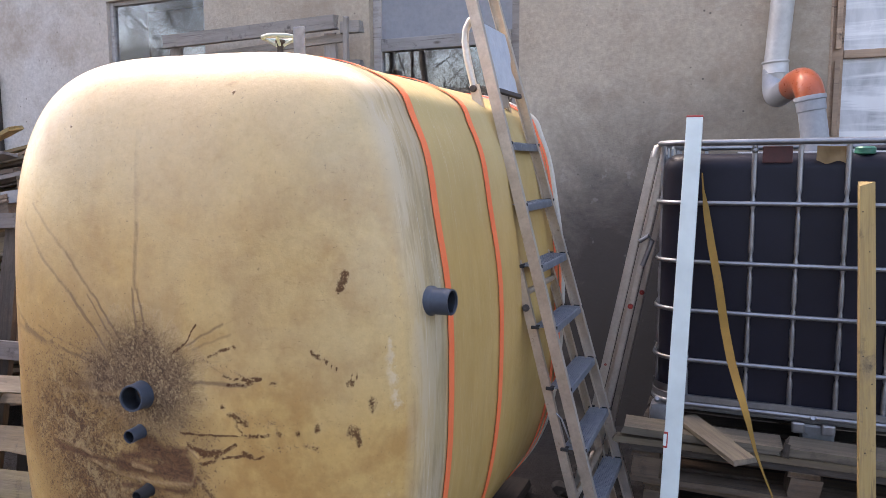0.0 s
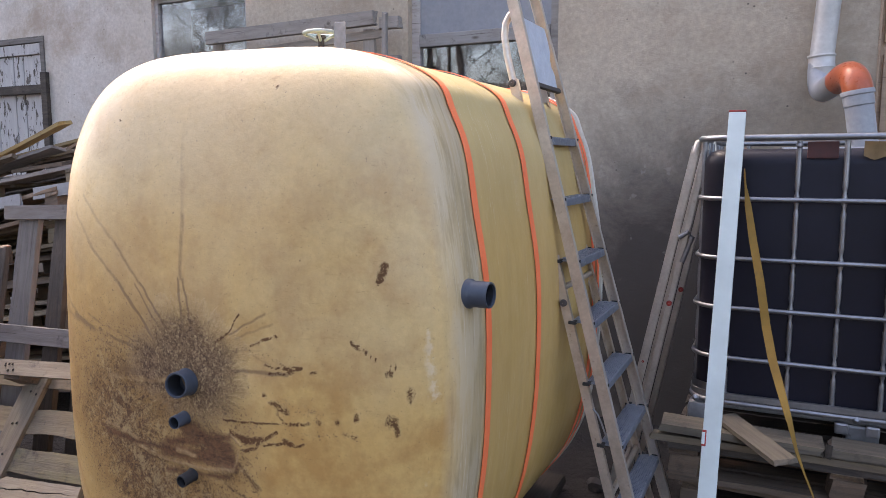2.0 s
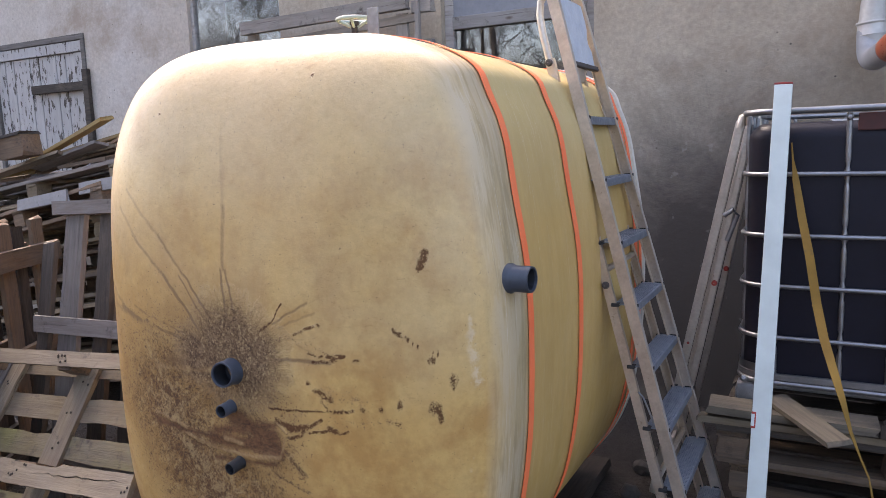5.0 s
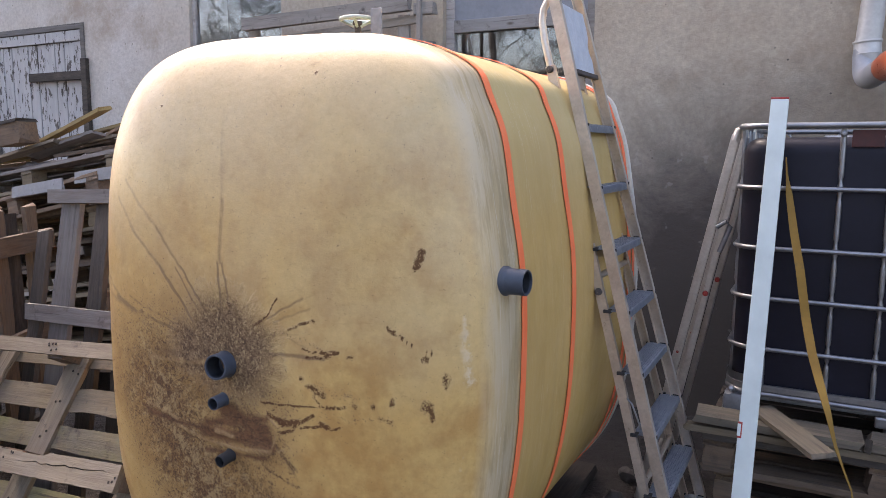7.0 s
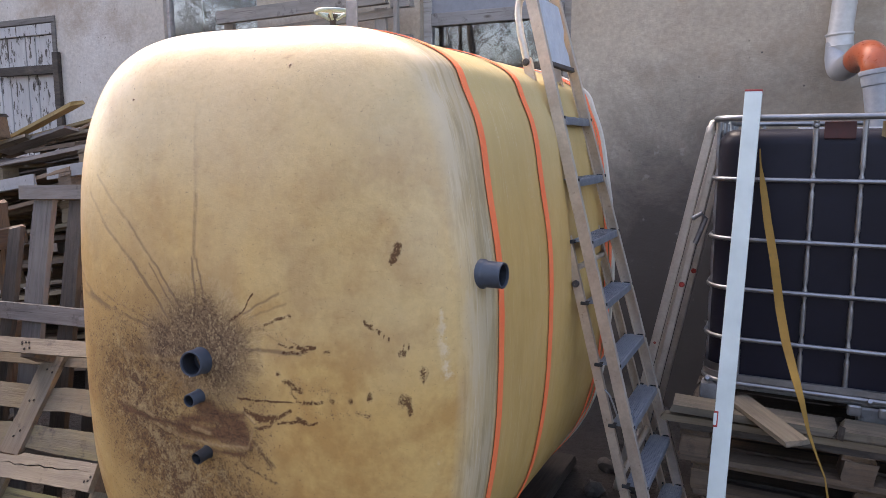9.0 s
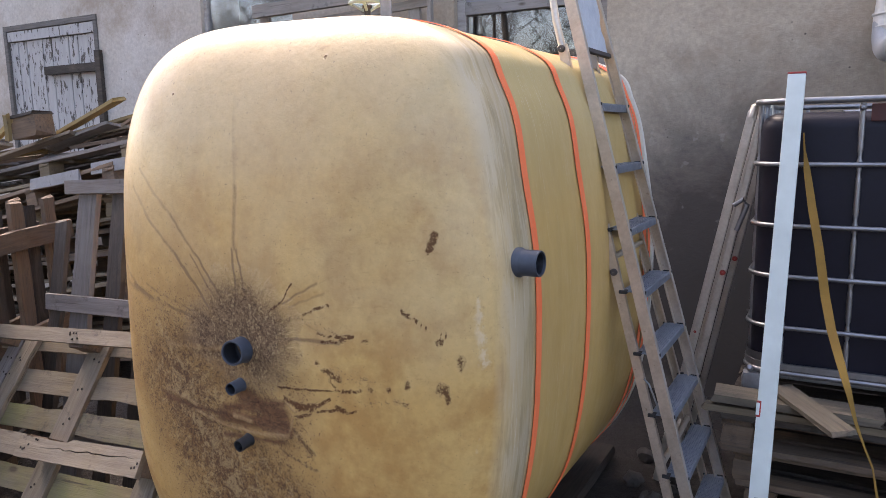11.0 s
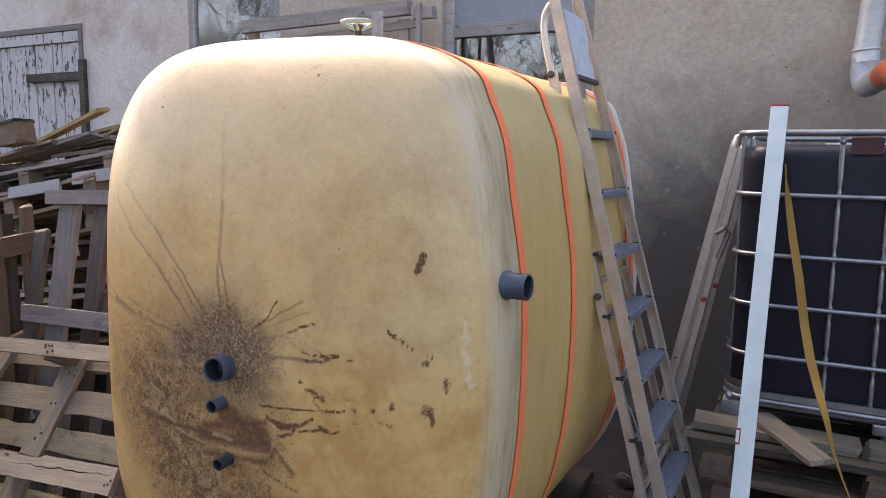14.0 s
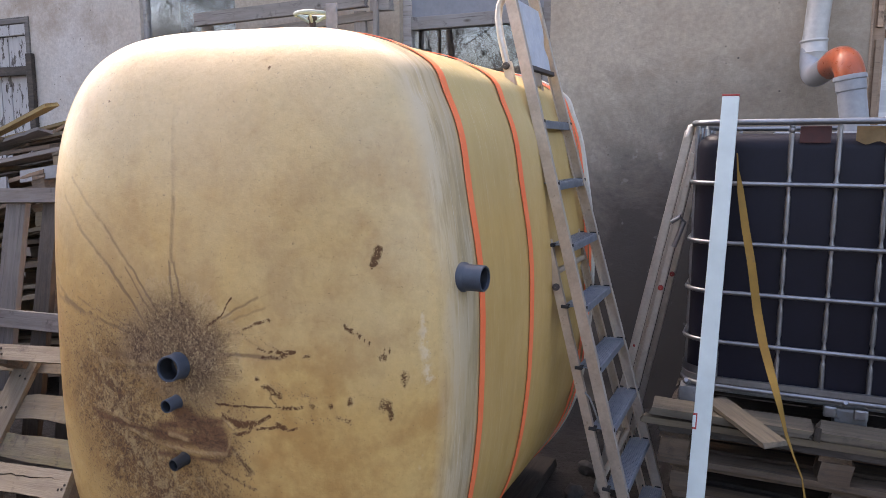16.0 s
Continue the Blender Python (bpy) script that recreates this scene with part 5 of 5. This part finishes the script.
part("corner_guard", bm, M_GALV_DULL, ibc, smooth=40, label="rounded galvanised corner guard")
bm = bmesh.new()
arc = [radians(172 + 9.6 * k) for k in range(11)]
lower, upper = ([bm.verts.new((X0 + rc + (rc + 0.002) * math.cos(a), Y0 + rc + (rc + 0.002) * math.sin(a), z)) for a in arc] for z in (0.618, 0.672))
for k in range(10):
    bm.faces.new((lower[k], lower[k + 1], upper[k + 1], upper[k]))
bmesh.ops.solidify(bm, geom=bm.faces[:], thickness=0.003)
part("corner_plate", bm, M_GALV, ibc, smooth=50, label="bent galvanised corner plate")
for x, y, z in ((X0 + 0.025, Y0 + 0.012, 0.606), (0.294, Y0 - 0.006, 0.603)):
    bm = bmesh.new()
    lathe(bm, [(0.001, 0.010), (0.008, 0.009), (0.013, 0.0), (0.013, -0.004)], 12)
    part("bolt", bm, M_GALV, ibc, pose(x, y, z, 55, 0, 0), smooth=40)

# things that hang over the container's top edge
ob = part("plate", box_bm(-0.05, 0.05, -0.004, 0.004, -0.03, 0.03, bevel=0.003), M_DARKRED, m=pose(0.136, 2.968, 1.566))
ob.name = "sign_plate"
tagged(ob, "dark red blank plate hung behind the cage rail", "plate")
bm = bmesh.new()
g = bmesh.ops.create_grid(bm, x_segments=10, y_segments=5, size=0.5)
for q in bm.verts:
    x, y = q.co.x, q.co.y
    q.co = Vector((x * 0.105, -0.004 * math.sin(x * 7), y * 0.055 + 0.006 * math.sin(x * 9) * (y < 0)))
bmesh.ops.solidify(bm, geom=bm.faces[:], thickness=0.003)
ob = part("cardboard", bm, M_CARD, m=pose(0.315, 2.967, 1.567, -6, 2, 0))
ob.name = "cardboard_flap"
tagged(ob, "damp brown cardboard flap tucked under the cage rail", "cardboard")
bm = bmesh.new()
lathe(bm, [(0.03, 0.0), (0.034, 0.004), (0.034, 0.022), (0.028, 0.028), (0.001, 0.03)], 20)
ob = part("cap", bm, M_GREEN, m=pose(0.42, 3.02, 1.564), smooth=40)
ob.name = "screw_cap"
tagged(ob, "green plastic screw cap lying on the container", "cap")
ob = part("strip", board(0.5, 0.05, 0.012, M_PAPER, 2), m=pose(0.0, 3.06, 1.572, 0, 0, 3))
ob.name = "white_strip"
tagged(ob, "flat white plastic slat lying on the container", "strip")

# ---------------------------------------------------------------- spirit level, lath and strap before the container
level = thing("spirit_level", "long white enamelled spirit level leaning against the cage", "level", frame_of((-0.172, 2.40, 0.0), (0.022, 0.525, 1.70), (0, -1, 0.31)))
LL = 1.785
part("beam", box_bm(0.006, LL - 0.004, -0.029, 0.029, -0.012, 0.012, bevel=0.002), M_LEVEL, level)
for a, b in ((0.0, 0.006), (LL - 0.004, LL + 0.003)):
    part("end_cap", box_bm(a, b, -0.030, 0.030, -0.013, 0.013, bevel=0.002), M_RED, level, label="red plastic end cap")
part("vial_frame", box_bm(0.585, 0.640, 0.016, 0.0305, -0.0135, 0.0135, bevel=0.002), M_RED, level, label="red vial frame")
part("vial", box_bm(0.592, 0.633, 0.020, 0.0312, -0.0142, 0.0142, bevel=0.002), M_LEVEL, level)
part("badge", box_bm(0.30, 0.325, -0.012, 0.012, 0.0118, 0.0126), M_PLATE, level, label="small grey unreadable badge")
lath = thing("wooden_lath", "yellowed sawn wooden lath leaning against the cage", "lath", frame_of((0.44, 2.50, 0.0), (-0.028, 0.38, 1.46), (0, -1, 0.26)))
part("lath_body", board(1.515, 0.052, 0.034, M_WOOD_YELLOW, 31), parent=lath)
part("nails", nails([(0.2 + 0.13 * i + 0.05 * math.sin(i * 5), 0.014 * math.sin(i * 2.3), 0.0172, 1) for i in range(10)], 0.0022), M_NAIL, lath)

bm = bmesh.new()
path = [((-0.118, 2.925, 1.50), 0.012, 78), ((-0.112, 2.92, 1.44), 0.014, 70), ((-0.10, 2.91, 1.37), 0.026, 35), ((-0.075, 2.87, 1.24), 0.028, 10), ((-0.045, 2.82, 1.11), 0.029, 4), ((-0.016, 2.78, 0.95), 0.030, 6), ((0.010, 2.73, 0.845), 0.030, 14), ((0.040, 2.68, 0.759), 0.030, 30), ((0.072, 2.62, 0.672), 0.031, 58), ((0.097, 2.60, 0.582), 0.028, 76), ((0.126, 2.59, 0.506), 0.020, 82), ((0.153, 2.59, 0.441), 0.018, 82), ((0.20, 2.56, 0.20), 0.028, 60), ((0.24, 2.50, 0.01), 0.028, 40)]
loop = []
fine = []
for (p, w, a), (q, w2, a2) in zip(path, path[1:]):
    for s in range(5):
        u = s / 5
        fine.append((Vector(p).lerp(Vector(q), u), w + (w2 - w) * u, radians(a + (a2 - a) * u)))
for p, w, a in fine:
    e = Vector((math.cos(a) * 0.93, math.sin(a), 0.2 * math.cos(a))) * w / 2
    nrm = Vector((-math.sin(a), math.cos(a), 0)) * 0.0009
    loop.append([bm.verts.new(c) for c in (p - e - nrm, p + e - nrm, p + e + nrm, p - e + nrm)])
for a, b in zip(loop, loop[1:]):
    for j in range(4):
        bm.faces.new((a[j], a[(j + 1) % 4], b[(j + 1) % 4], b[j]))
ob = part("strap", bm, M_STRAP_YELLOW, smooth=40)
ob.name = "hanging_strap"
tagged(ob, "dirty yellow webbing strap hanging twisted from the cage", "strap")

# ---------------------------------------------------------------- rain pipe
pipe = thing("rain_pipe", "rain pipe of grey and orange plastic leading into the container", "pipe")
part("down_pipe", tube_bm([(0.315, 4.21, 4.6), (0.148, 4.21, 2.03)], 0.056, 28), M_PIPE_PALE, pipe, smooth=50, label="pale weathered zinc down pipe")
bm = bmesh.new()
lathe(bm, [(0.056, 0.0), (0.062, 0.003), (0.064, 0.0), (0.066, 0.008), (0.062, 0.014), (0.0605, 0.016), (0.0605, 0.06), (0.063, 0.064), (0.0605, 0.068), (0.0605, 0.11), (0.056, 0.115)][::-1], 30)
part("sleeve", bm, M_PIPE_PALE, pipe, pose(0.1475, 4.21, 2.055, 180, -3.7, 0), smooth=35)


def bend(p0, corner, p1, n=9):
    p0, corner, p1 = Vector(p0), Vector(corner), Vector(p1)
    return [(1 - u) ** 2 * p0 + 2 * u * (1 - u) * corner + u * u * p1 for u in [i / n for i in range(n + 1)]]


E1 = bend((0.143, 4.21, 2.01), (0.137, 4.21, 1.855), (0.170, 4.02, 1.868), 10)
part("grey_elbow", tube_bm(E1 + [Vector((0.208, 3.79, 1.881))], 0.0545, 28), M_PIPE_GREY, pipe, smooth=50)
E2 = bend((0.210, 3.80, 1.882), (0.252, 3.50, 1.922), (0.272, 3.52, 1.80), 12)
part("orange_elbow", tube_bm(E2, 0.0575, 30), M_PIPE_ORANGE, pipe, smooth=50, label="orange plastic elbow")
bm = bmesh.new()
lathe(bm, [(0.0545, -0.24), (0.0545, -0.05), (0.0585, -0.045), (0.0585, -0.005), (0.063, -0.002), (0.064, 0.008), (0.062, 0.016), (0.050, 0.017)], 32)
part("lower_pipe", bm, M_PIPE_GREY, pipe, pose(0.270, 3.52, 1.80, 0, -9, 0), smooth=35)
part("pipe_clip", tube_bm([(0.178 + 0.06 * math.cos(a), 4.21 + 0.06 * math.sin(a), 2.5) for a in [2 * math.pi * k / 24 for k in range(24)]], 0.006, 6, closed=True), M_GALV, pipe)
part("clip_stud", tube_bm([(0.178, 4.26, 2.5), (0.178, 4.33, 2.5)], 0.005, 6), M_GALV, pipe)

# ---------------------------------------------------------------- wooden frame before the middle windows
rack = thing("wooden_rack", "weathered grey wooden rack standing before the windows", "rack")
for nm, p, q, w, h, mt in (
    ("beam", (-3.70, 4.05, 2.385), (-2.335, 4.05, 2.415), 0.05, 0.085, M_RACK),
    ("beam", (-3.45, 4.11, 2.27), (-2.30, 4.11, 2.33), 0.03, 0.05, M_RACK),
    ("post", (-2.275, 4.06, 0.0), (-2.275, 4.06, 2.44), 0.03, 0.03, M_RACK),
    ("post", (-3.66, 4.12, 0.0), (-3.66, 4.12, 2.37), 0.09, 0.03, M_RACK),
    ("post", (-2.42, 4.12, 0.0), (-2.42, 4.12, 2.36), 0.09, 0.025, M_RACK),
):
    d = Vector(q) - Vector(p)
    m = frame_of(p, d, (0, -1, 0)) if nm == "post" else frame_of(p, d, (0, 0, 1))
    part(nm, board(d.length, w, h, mt, 3), parent=rack, m=m)
for z in (2.385, 2.15):
    part("block", board(0.14, 0.06, 0.07, M_RACK, 6), parent=rack, m=pose(-2.33, 4.10, z))

# ---------------------------------------------------------------- heap of pallets beside the tank
def lay(origin, u, v, shift=(0, 0)):
    """A pose whose local x runs along u and local y along v; the lowest face of the pallet (local -z) looks along -(u x v)."""
    u, v = Vector(u).normalized(), Vector(v)
    n = u.cross(v).normalized()
    v = n.cross(u).normalized()
    m = Matrix((u, v, n)).transposed().to_4x4()
    m.translation = Vector(origin) + u * shift[0] + v * shift[1]
    return m


def cracked_board(L, W, T, material, seed, at=0.5):
    """A board with a split that wanders along its face and one long edge broken back on half its length."""
    rng = random.Random(seed)
    bm = bmesh.new()
    n, top, mid, low = 22, [], [], []
    for i in range(n + 1):
        x = L * i / n
        y_mid = W * (0.18 - 0.42 * i / n * at) + rng.uniform(-0.004, 0.004)
        y_top = W / 2 - (0.012 if i / n > 0.55 else 0.0) - rng.uniform(0, 0.003)
        gap = 0.0022 * math.sin(math.pi * min(1.0, i / n / 0.8)) if i / n < 0.8 else 0.0
        ex = rng.uniform(-0.012, 0.006) if i in (0, n) else 0.0
        top.append([bm.verts.new((x + ex, y, z)) for y, z in ((y_top, -T / 2), (y_mid + gap, -T / 2), (y_mid + gap, T / 2), (y_top, T / 2))])
        low.append([bm.verts.new((x + ex, y, z)) for y, z in ((y_mid - gap, -T / 2), (-W / 2 + rng.uniform(0, 0.003), -T / 2), (-W / 2, T / 2), (y_mid - gap, T / 2))])
    for strip in (top, low):
        for r0, r1 in zip(strip, strip[1:]):
            for q in range(4):
                bm.faces.new((r0[q], r0[(q + 1) % 4], r1[(q + 1) % 4], r1[q]))
        bm.faces.new(strip[0][::-1])
        bm.faces.new(strip[-1])
    return mesh_from(bm, "board", material)


# the near pallet lies aslant with its runners towards the yard
lain = thing("pallet", "bleached and mossy wooden pallet lying aslant, underside outwards", "pallet", lay((-2.53, 1.53, 0.40), (-0.996, 0.009, -0.086), (-0.067, 0.542, 0.838)), "heap of pallets")
part("runner", board(1.25, 0.062, 0.022, M_WOOD_PALE, 61), parent=lain, m=pose(-0.58, 0.424, 0.011, 0, 0, 0.4))
part("runner", cracked_board(0.70, 0.092, 0.022, M_WOOD_PALE, 62), parent=lain, m=pose(-0.56, 0.002, 0.011, 0, 0, -0.6))
part("runner", board(0.66, 0.084, 0.022, M_WOOD_PALE, 63), parent=lain, m=pose(0.10, -0.006, 0.0125, 0, 0, 0.6))
part("runner", board(1.25, 0.092, 0.022, M_WOOD_PALE, 64), parent=lain, m=pose(-0.58, -0.43, 0.011))
for y in (0.424, 0.0, -0.43):
    for x in (-0.505, 0.06, 0.63):
        part("block", board(0.11, 0.075, 0.076, M_WOOD_BROWN, 65), parent=lain, m=pose(x - 0.055, y, 0.061))
for x, wide, turn in ((0.660, 0.094, 100.2), (0.755, 0.088, 99.8), (0.13, 0.122, 97.0), (-0.47, 0.11, 94.0)):
    part("stringer", board(0.95, wide, 0.022, M_WOOD_PALE if wide > 0.09 else M_WOOD_GREY, int(wide * 1000)), parent=lain, m=pose(x, -0.47, 0.111, 0, 0, turn))
for k, (lo, hi) in enumerate(((0.385, 0.475), (0.207, 0.305), (0.060, 0.155), (-0.172, -0.076), (-0.325, -0.232), (-0.475, -0.385))):
    part("deck_board", board(1.34, round(hi - lo, 3), 0.022, M_WOOD_GREEN if k in (2, 3, 4) else M_WOOD_STALE, 66 + k), parent=lain, m=pose(-0.6, (lo + hi) / 2, 0.133))
jit = random.Random(60)
spots = [(x + jit.uniform(-0.04, 0.04), y + jit.uniform(-0.026, 0.026), -0.0008, -1) for y in (0.424, 0.0) for x in (-0.505, 0.06, 0.09, 0.63) for _ in range(3)]
spots += [(x + 0.14 * (0.4 - y) / 0.8 + jit.uniform(-0.03, 0.03), y + jit.uniform(-0.03, 0.03), 0.0993, -1) for x in (0.53, 0.61, 0.01) for y in (0.34, 0.25, 0.12, -0.12, -0.28) for _ in range(2)]
tagged(part("nails", nails(spots, 0.005), M_NAIL, lain), kind="stuff")

# a silvered pallet leaning upright behind it, slats upright between two cross boards
silver = thing("pallet", "silvered wooden pallet leaning upright in the heap", "pallet", lay((-3.0, 2.05, 1.0), (1, 0, 0.035), (0.06, 0.21, 1)), "heap of pallets")
part("deck_board", board(0.90, 0.066, 0.022, M_WOOD_GREY, 81), parent=silver, m=pose(-0.06, 0.312, 0.02))
part("deck_board", board(0.92, 0.078, 0.022, M_WOOD_GREY, 82), parent=silver, m=pose(-0.135, -0.208, 0.02))
part("deck_board", board(0.92, 0.08, 0.022, M_WOOD_GREY, 83), parent=silver, m=pose(-0.15, -0.75, 0.02))
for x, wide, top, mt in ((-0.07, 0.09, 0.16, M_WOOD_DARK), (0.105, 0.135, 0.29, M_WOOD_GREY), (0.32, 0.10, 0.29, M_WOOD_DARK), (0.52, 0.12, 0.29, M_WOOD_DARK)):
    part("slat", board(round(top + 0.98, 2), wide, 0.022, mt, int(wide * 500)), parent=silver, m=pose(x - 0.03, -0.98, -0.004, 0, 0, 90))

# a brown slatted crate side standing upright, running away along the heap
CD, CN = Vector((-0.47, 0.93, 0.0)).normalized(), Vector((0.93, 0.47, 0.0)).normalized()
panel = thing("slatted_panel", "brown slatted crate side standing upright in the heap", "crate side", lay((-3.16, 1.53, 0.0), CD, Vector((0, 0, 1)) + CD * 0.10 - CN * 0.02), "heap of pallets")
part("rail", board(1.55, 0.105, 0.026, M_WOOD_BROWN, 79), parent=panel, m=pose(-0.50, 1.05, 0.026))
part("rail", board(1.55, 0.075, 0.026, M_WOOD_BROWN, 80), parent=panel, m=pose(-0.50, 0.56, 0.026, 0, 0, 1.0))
# lowest rail in the darker wood, shade low in the heap put in
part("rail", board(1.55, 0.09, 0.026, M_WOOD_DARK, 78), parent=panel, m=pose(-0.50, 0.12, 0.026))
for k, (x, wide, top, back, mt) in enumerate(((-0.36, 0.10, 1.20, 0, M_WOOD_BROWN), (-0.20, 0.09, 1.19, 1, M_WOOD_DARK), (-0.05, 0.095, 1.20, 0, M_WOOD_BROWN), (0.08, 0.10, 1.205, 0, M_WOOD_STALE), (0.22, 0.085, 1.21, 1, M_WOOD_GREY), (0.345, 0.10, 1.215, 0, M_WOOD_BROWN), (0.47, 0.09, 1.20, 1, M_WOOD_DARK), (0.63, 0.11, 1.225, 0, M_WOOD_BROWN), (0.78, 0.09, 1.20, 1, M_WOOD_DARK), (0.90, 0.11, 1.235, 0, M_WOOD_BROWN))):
    part("slat", board(top, wide, 0.022, mt, 70 + k), parent=panel, m=pose(x, 0.0, -0.03 * back, 0, 0, 90))
behind = copy_thing(panel, Matrix.Translation((-0.26, -0.02, -0.02)) @ panel.matrix_basis)
tagged(behind, "second brown crate side standing behind the first", "crate side", "heap of pallets")
ob = part("post", board(1.05, 0.10, 0.075, M_WOOD_GREY, 33), m=frame_of((-3.39, 1.66, 0.0), (0.0, 0.09, 1), tuple(CN)))
ob.name = "square_post"
tagged(ob, "grey square timber post standing before the crate side", "post")
rng = random.Random(12)
# a slumped stack behind, sloping down to the left
for i in range(8):
    z = 0.12 + 0.165 * i
    pallet("old wooden pallet in a slumped stack along the house wall", lay((-4.25 + rng.uniform(-0.1, 0.1), 3.15 + rng.uniform(-0.12, 0.12), z), (0.985, rng.uniform(-0.08, 0.08), 0.165 + rng.uniform(-0.03, 0.03)), (rng.uniform(-0.08, 0.08), 1, rng.uniform(-0.03, 0.03))),
           (M_WOOD_BROWN, M_WOOD_GREY, M_WOOD_STALE)[i % 3], (M_WOOD_BROWN, M_WOOD_STALE)[i % 2], 120 + i, "heap of pallets", length=1.7)
for i in range(8):
    z = 0.1 + 0.15 * i
    pallet("old wooden pallet in a slumped stack along the house wall", lay((-6.0 + rng.uniform(-0.12, 0.12), 3.2 + rng.uniform(-0.15, 0.15), z), (0.985, rng.uniform(-0.08, 0.08), 0.12 + rng.uniform(-0.03, 0.04)), (rng.uniform(-0.08, 0.08), 1, rng.uniform(-0.03, 0.03))),
           (M_WOOD_GREY, M_WOOD_BROWN, M_WOOD_STALE)[i % 3], (M_WOOD_BROWN, M_WOOD_GREY)[i % 2], 140 + i, "heap of pallets", length=1.7)
for i in range(26):
    x = rng.uniform(-6.2, -3.9)
    zt = 1.44 + 0.115 * (x + 4.2) + rng.uniform(0.0, 0.06)
    L = rng.uniform(0.5, 1.3)
    ob = part("broken_lath", board(round(L, 1), (0.07, 0.1, 0.045)[i % 3], 0.022, (M_WOOD_YELLOW, M_WOOD_GREY, M_WOOD_BROWN, M_WOOD_PALE)[i % 4], i % 5), m=frame_of((x - L / 2, 2.85 + rng.uniform(-0.1, 0.45), zt), (1, rng.uniform(-0.35, 0.35), 0.15 + rng.uniform(-0.1, 0.16)), (rng.uniform(-0.3, 0.3), rng.uniform(-0.4, 0.3), 1)))
    tagged(ob, "broken slat lying loose on the pallet heap", "slat", "loose slats on the heap")

crate = thing("wooden_block", "brown wooden end block lying on the pallet heap", "block", pose(-4.50, 2.86, 1.585, 0, -9, 12), "heap of pallets")
part("block_body", board(0.19, 0.16, 0.13, M_WOOD_BROWN, 41), parent=crate, m=pose(-0.09, 0, 0.02))
part("block_lid", board(0.21, 0.17, 0.02, M_WOOD_DARK, 42), parent=crate, m=pose(-0.10, 0, 0.095))
part("strut", board(0.3, 0.035, 0.03, M_WOOD_YELLOW, 43), parent=crate, m=pose(-0.33, -0.06, -0.06, 0, -28, 0))
part("strut", board(0.17, 0.03, 0.03, M_WOOD_YELLOW, 44), parent=crate, m=pose(-0.11, -0.095, -0.05, 0, -82, 0))
for i, (x, y, z, L, sl) in enumerate(((-4.16, 2.60, 1.265, 0.46, 0.14), (-3.62, 2.62, 1.36, 0.5, 0.12))):
    ob = part("painted_board", board(L, 0.07, 0.016, M_SHUTTER_X, 50 + i), m=frame_of((x, y, z), (1, 0, sl), (0, -1, 0.15)))
    tagged(ob, "flaking white-painted board wedged in the pallet heap", "board", "painted boards in the heap")

# ---------------------------------------------------------------- bare trees across the yard, seen in the panes
def tree(label, x, y, height, seed):
    rng = random.Random(seed)
    th = thing("tree", label, "tree", pose(x, y, 0), "bare trees")
    trunk, crown = bmesh.new(), bmesh.new()

    def limb(p, d, L, r, level):
        pts, rad, q, n = [p.copy()], [r], p.copy(), 5 if level < 2 else 3
        for i in range(n):
            d = (d + Vector((rng.uniform(-1, 1), rng.uniform(-1, 1), rng.uniform(-0.5, 0.8))) * (0.10 if level == 0 else 0.26)).normalized()
            q = q + d * L / n
            pts.append(q.copy())
            rad.append(r * (1 - 0.75 * (i + 1) / n))
        tube(trunk if level == 0 else crown, pts, rad, 8 if level == 0 else (5 if level == 1 else 3), caps=False)
        if level == 4:
            return
        for k in range((16, 10, 7, 4)[level]):
            s = rng.uniform(0.16 if level == 0 else 0.25, 1.0) * (len(pts) - 1)
            i = min(int(s), len(pts) - 2)
            base = pts[i].lerp(pts[i + 1], s - i)
            side = Vector((rng.uniform(-1, 1), rng.uniform(-1, 1), rng.uniform(-0.1, 0.8))).normalized()
            limb(base, (d * 0.45 + side).normalized(), L * rng.uniform(0.38, 0.62), max(0.006, rad[i] * (rng.uniform(0.12, 0.22) if level == 0 else rng.uniform(0.35, 0.55))), level + 1)

    limb(Vector((0, 0, -0.1)), Vector((0.02, 0, 1)), height, 0.015 * height, 0)
    part("trunk", trunk, M_BARK, th, smooth=60)
    part("crown", crown, M_BARK, th, label="leafless branches", smooth=60)
    return th


tree("tall bare tree with a thick dark trunk", -7.3, -8.2, 9.0, 3)
tree("tall bare spreading tree across the yard", -19.4, -8.0, 9.5, 4)
tree("low bare tree with fine twigs across the yard", -15.6, -8.6, 5.4, 8)
tree("bare tree at the far side of the yard", -3.0, -14.0, 10.0, 11)
tree("bare twiggy tree behind the thick-trunked one", -6.3, -9.6, 7.0, 15)
tree("slender bare tree with dense twigs", -8.4, -9.2, 6.5, 19)
